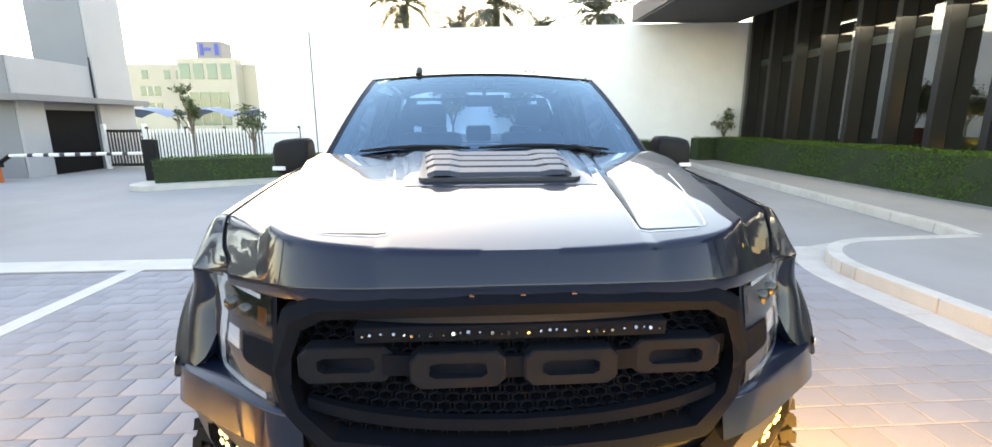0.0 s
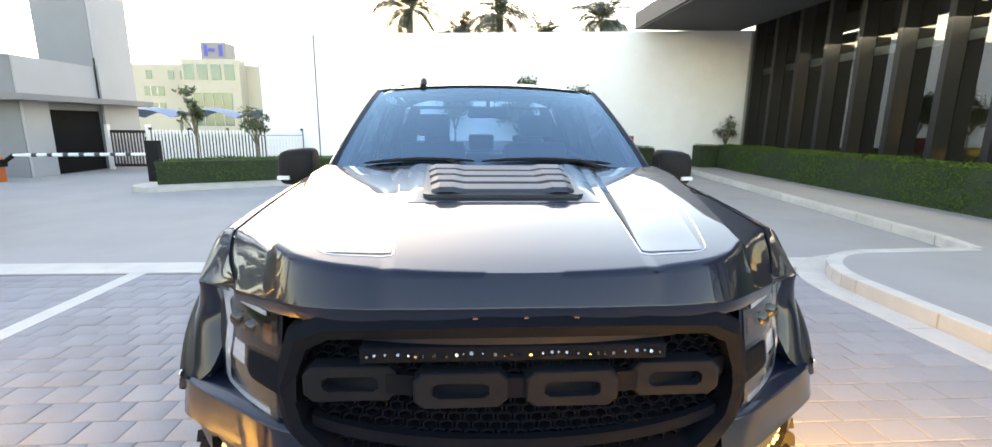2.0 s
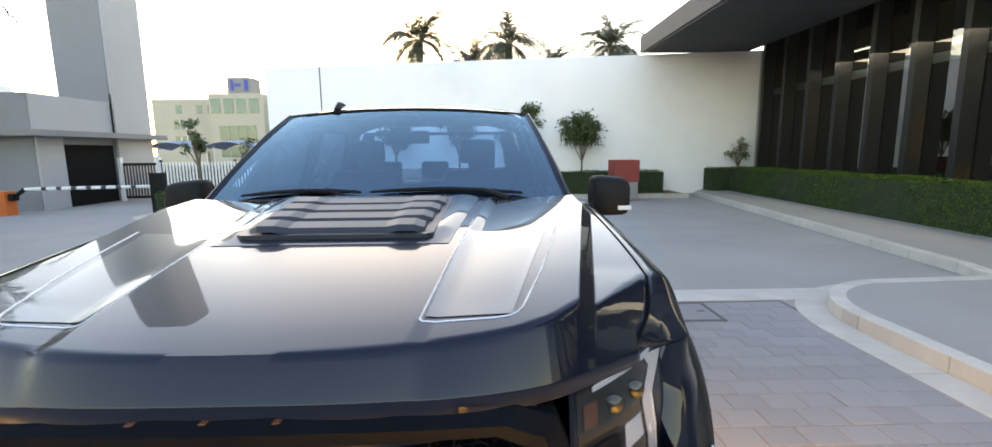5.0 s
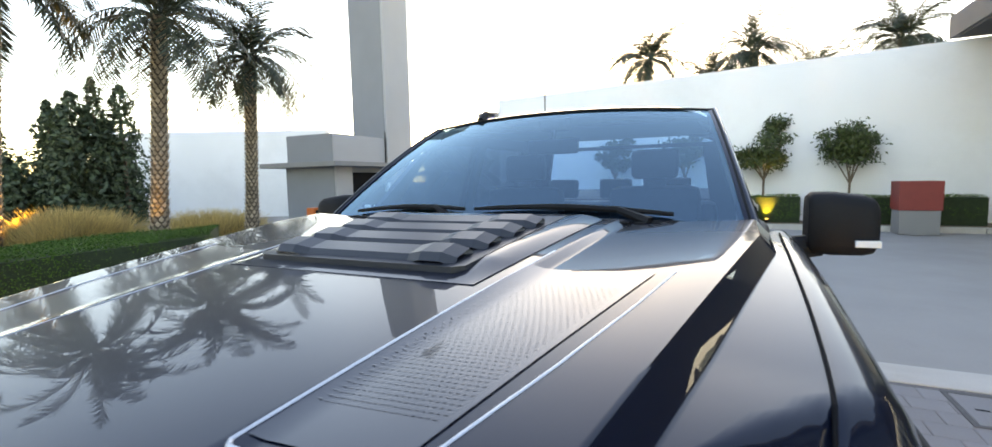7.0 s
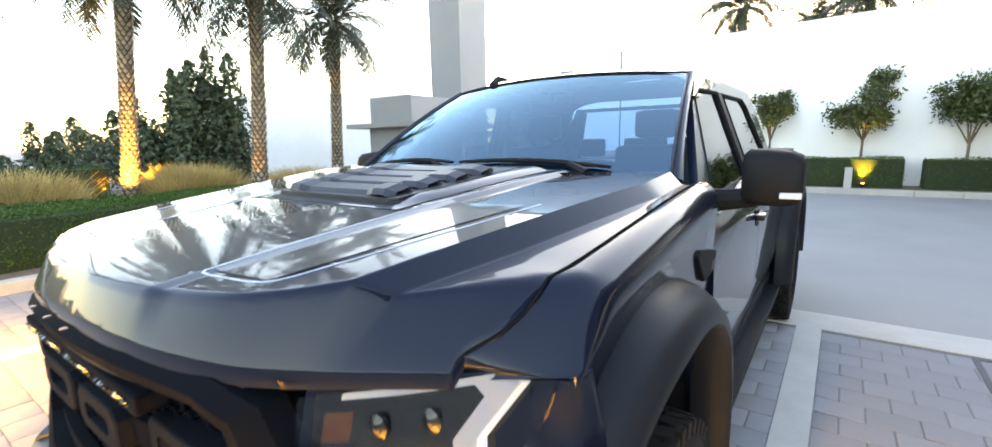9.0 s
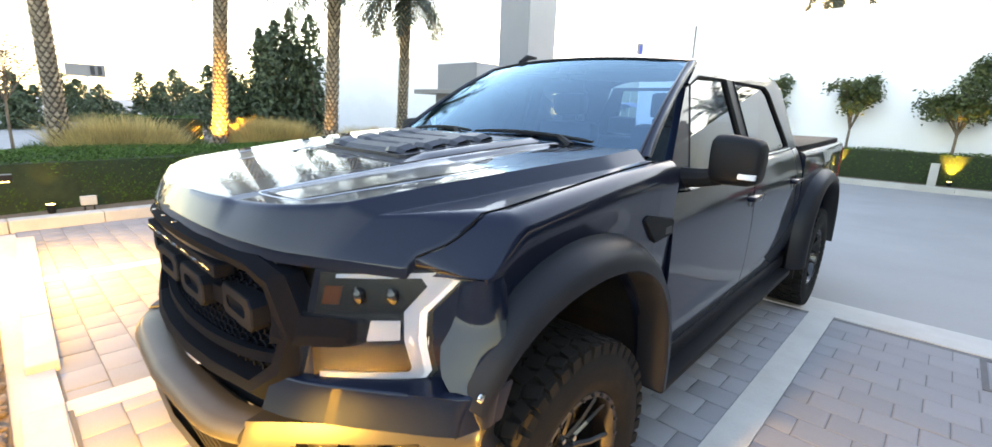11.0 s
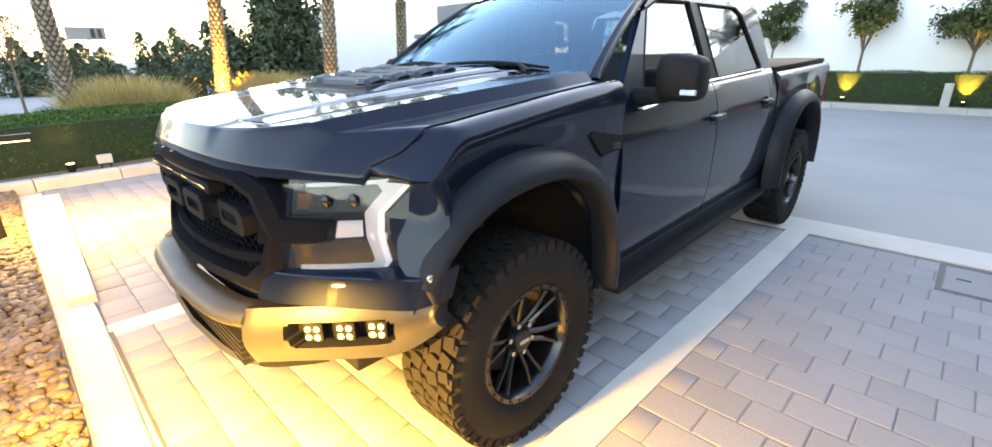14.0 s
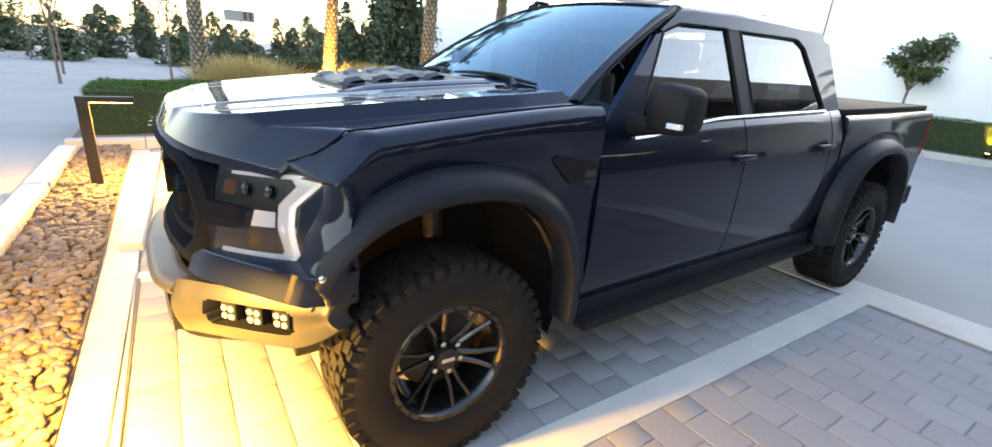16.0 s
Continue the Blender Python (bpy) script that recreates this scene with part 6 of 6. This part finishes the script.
    for k in range(24):
        a = 2 * math.pi * k / 24
        part("rim_bolt", tube(bmesh.new(), [(o * 0.120, math.sin(a) * 0.245, math.cos(a) * 0.245), (o * 0.141, math.sin(a) * 0.245, math.cos(a) * 0.245)], 0.007, 6), DARKRIM, w)
    cap = part("hub_cap", lathe(bmesh.new(), [(0.0, 0.052), (o * 0.085, 0.052), (o * 0.098, 0.044), (o * 0.10, 0.0)], 20), DARKRIM, w, smooth=True)
    part("badge", boxes(((min(o * 0.10, o * 0.103), -0.03, -0.009), (max(o * 0.10, o * 0.103), 0.03, 0.009), 0.002)), SILVER, w)
    disc = part("brake_disc", lathe(bmesh.new(), [(-o * 0.02, 0.06), (-o * 0.02, 0.165), (-o * 0.045, 0.165), (-o * 0.045, 0.06)], 32), RIM, w)
    w.location = (x, y, 0.44)
    return w


for y in (0.88, 4.59):
    for s in (1, -1):
        wheel(s * 0.93, y, s)


# ---- pebbles of the bed ----
def pebbles(x0, x1, y0, y1, n, seed):
    r = np.random.default_rng(seed)
    base = bmesh.new()
    bmesh.ops.create_icosphere(base, subdivisions=1, radius=1.0)
    bv = np.array([tuple(v.co) for v in base.verts])
    bf = np.array([[v.index for v in f.verts] for f in base.faces])
    base.free()
    size = r.uniform(0.016, 0.042, n)
    ang = r.uniform(0, np.pi, n)
    sx, sy, sz = size * r.uniform(0.9, 1.4, n), size * r.uniform(0.6, 0.95, n), size * r.uniform(0.4, 0.65, n)
    px, py = r.uniform(x0, x1, n), r.uniform(y0, y1, n)
    pz = 0.03 + sz * 0.5 + r.uniform(0, 0.03, n)
    noise_v = 1 + r.normal(0, 0.07, (n, len(bv), 1))
    v = bv[None] * noise_v * np.stack([sx, sy, sz], 1)[:, None]
    c, q = np.cos(ang)[:, None], np.sin(ang)[:, None]
    tilt = r.normal(0, 0.25, (n, 1))
    X, Y = v[..., 0] * c - v[..., 1] * q, v[..., 0] * q + v[..., 1] * c
    Z = v[..., 2] + X * tilt
    V = np.stack([X + px[:, None], Y + py[:, None], Z + pz[:, None]], 2).reshape(-1, 3)
    F = (bf[None] + (np.arange(n) * len(bv))[:, None, None]).reshape(-1, 3)
    ob = big_mesh("pebbles", V, F, PEBBLE, None, smooth=True)
    tagged(ob, "loose rounded brown and grey pebbles in the bed", "pebbles", kind="stuff")


pebbles(-6.5, 2.0, -1.0, -0.50, 5200, 91)


# ---- pavers, last ----
def paver_mesh(lx, ly, name):
    bm = bmesh.new()
    a, c = 0.006, 0.004
    lo = [bm.verts.new((x, y, -0.02)) for x, y in ((-lx, -ly), (lx, -ly), (lx, ly), (-lx, ly))]
    m = [bm.verts.new((x, y, -c)) for x, y in ((-lx, -ly), (lx, -ly), (lx, ly), (-lx, ly))]
    t = [bm.verts.new((x, y, 0)) for x, y in ((-lx + a, -ly + a), (lx - a, -ly + a), (lx - a, ly - a), (-lx + a, ly - a))]
    for r, q in ((lo, m), (m, t)):
        for k in range(4):
            bm.faces.new((r[k], r[(k + 1) % 4], q[(k + 1) % 4], q[k]))
    bm.faces.new(t)
    me = bpy.data.meshes.new(name)
    bm.to_mesh(me)
    bm.free()
    me.materials.append(PAVER_ONE)
    return me


PL, PW, GAP = 0.25, 0.2, 0.005
STALLS = [(-12.0, -6.525), (-6.345, -3.97), (-3.79, -1.415), (-1.235, 1.14), (1.32, 3.695)]
single = paver_mesh(PL / 2 - GAP / 2, PW / 2 - GAP / 2, "paver")
tv, tf, count = [], [], 0
rp = np.random.default_rng(17)
for x0, x1 in STALLS:
    for row in range(int((STALL_Y1 - STALL_Y0) / PW)):
        y = STALL_Y0 + PW * (row + 0.5) + 0.01
        edges = [x0] + [x for x in np.arange(x0 - (PL / 2 if row % 2 else 0) + PL, x1 - 0.03, PL)] + [x1]
        for a, b in zip(edges, edges[1:]):
            if b - a < 0.03:
                continue
            xc, half = (a + b) / 2, (b - a) / 2
            dz = rp.normal(0, 0.0012)
            near = 1.3 < xc < 3.7 and 0.3 < y < 4.4
            if near and count < 300 and abs(half * 2 - PL) < 0.001:
                o = new("paver", single)
                o.location = (xc, y, dz)
                o.parent = pavement
                count += 1
            else:
                k = len(tv)
                lx, ly, q = half - GAP / 2, PW / 2 - GAP / 2, 0.006
                for dx, dy, z in ((lx, ly, -0.02), (lx, ly, -0.004), (lx - q, ly - q, 0)):
                    tv += [(xc - dx, y - dy, z + dz), (xc + dx, y - dy, z + dz), (xc + dx, y + dy, z + dz), (xc - dx, y + dy, z + dz)]
                for base in (0, 4):
                    for j in range(4):
                        tf.append((k + base + j, k + base + (j + 1) % 4, k + base + 4 + (j + 1) % 4, k + base + 4 + j))
                tf.append((k + 8, k + 9, k + 10, k + 11))
rest = big_mesh("paving", np.array(tv), np.array(tf), PAVER, pavement)
tagged(rest, "grey concrete pavers in running bond", kind="stuff")
cover = thing("manhole_cover", "square grey inspection cover set in the pavers", "manhole cover", (2.52, 4.06, 0.0))
part("lid", boxes(((-0.27, -0.25, -0.02), (0.27, 0.25, 0.005), 0.003)), PAVER_ONE, cover)
for lo, hi in (((-0.31, -0.29), (0.31, -0.255)), ((-0.31, 0.255), (0.31, 0.29)), ((-0.31, -0.254), (-0.275, 0.254)), ((0.275, -0.254), (0.31, 0.254))):
    part("frame_bar", boxes(((lo[0], lo[1], -0.02), (hi[0], hi[1], 0.007), 0.002)), COVERFRAME, cover)
for x in (-0.17, 0.17):
    part("lift_slot", boxes(((x - 0.04, -0.012, -0.01), (x + 0.04, 0.012, 0.0065), 0.002)), MATTE, cover)
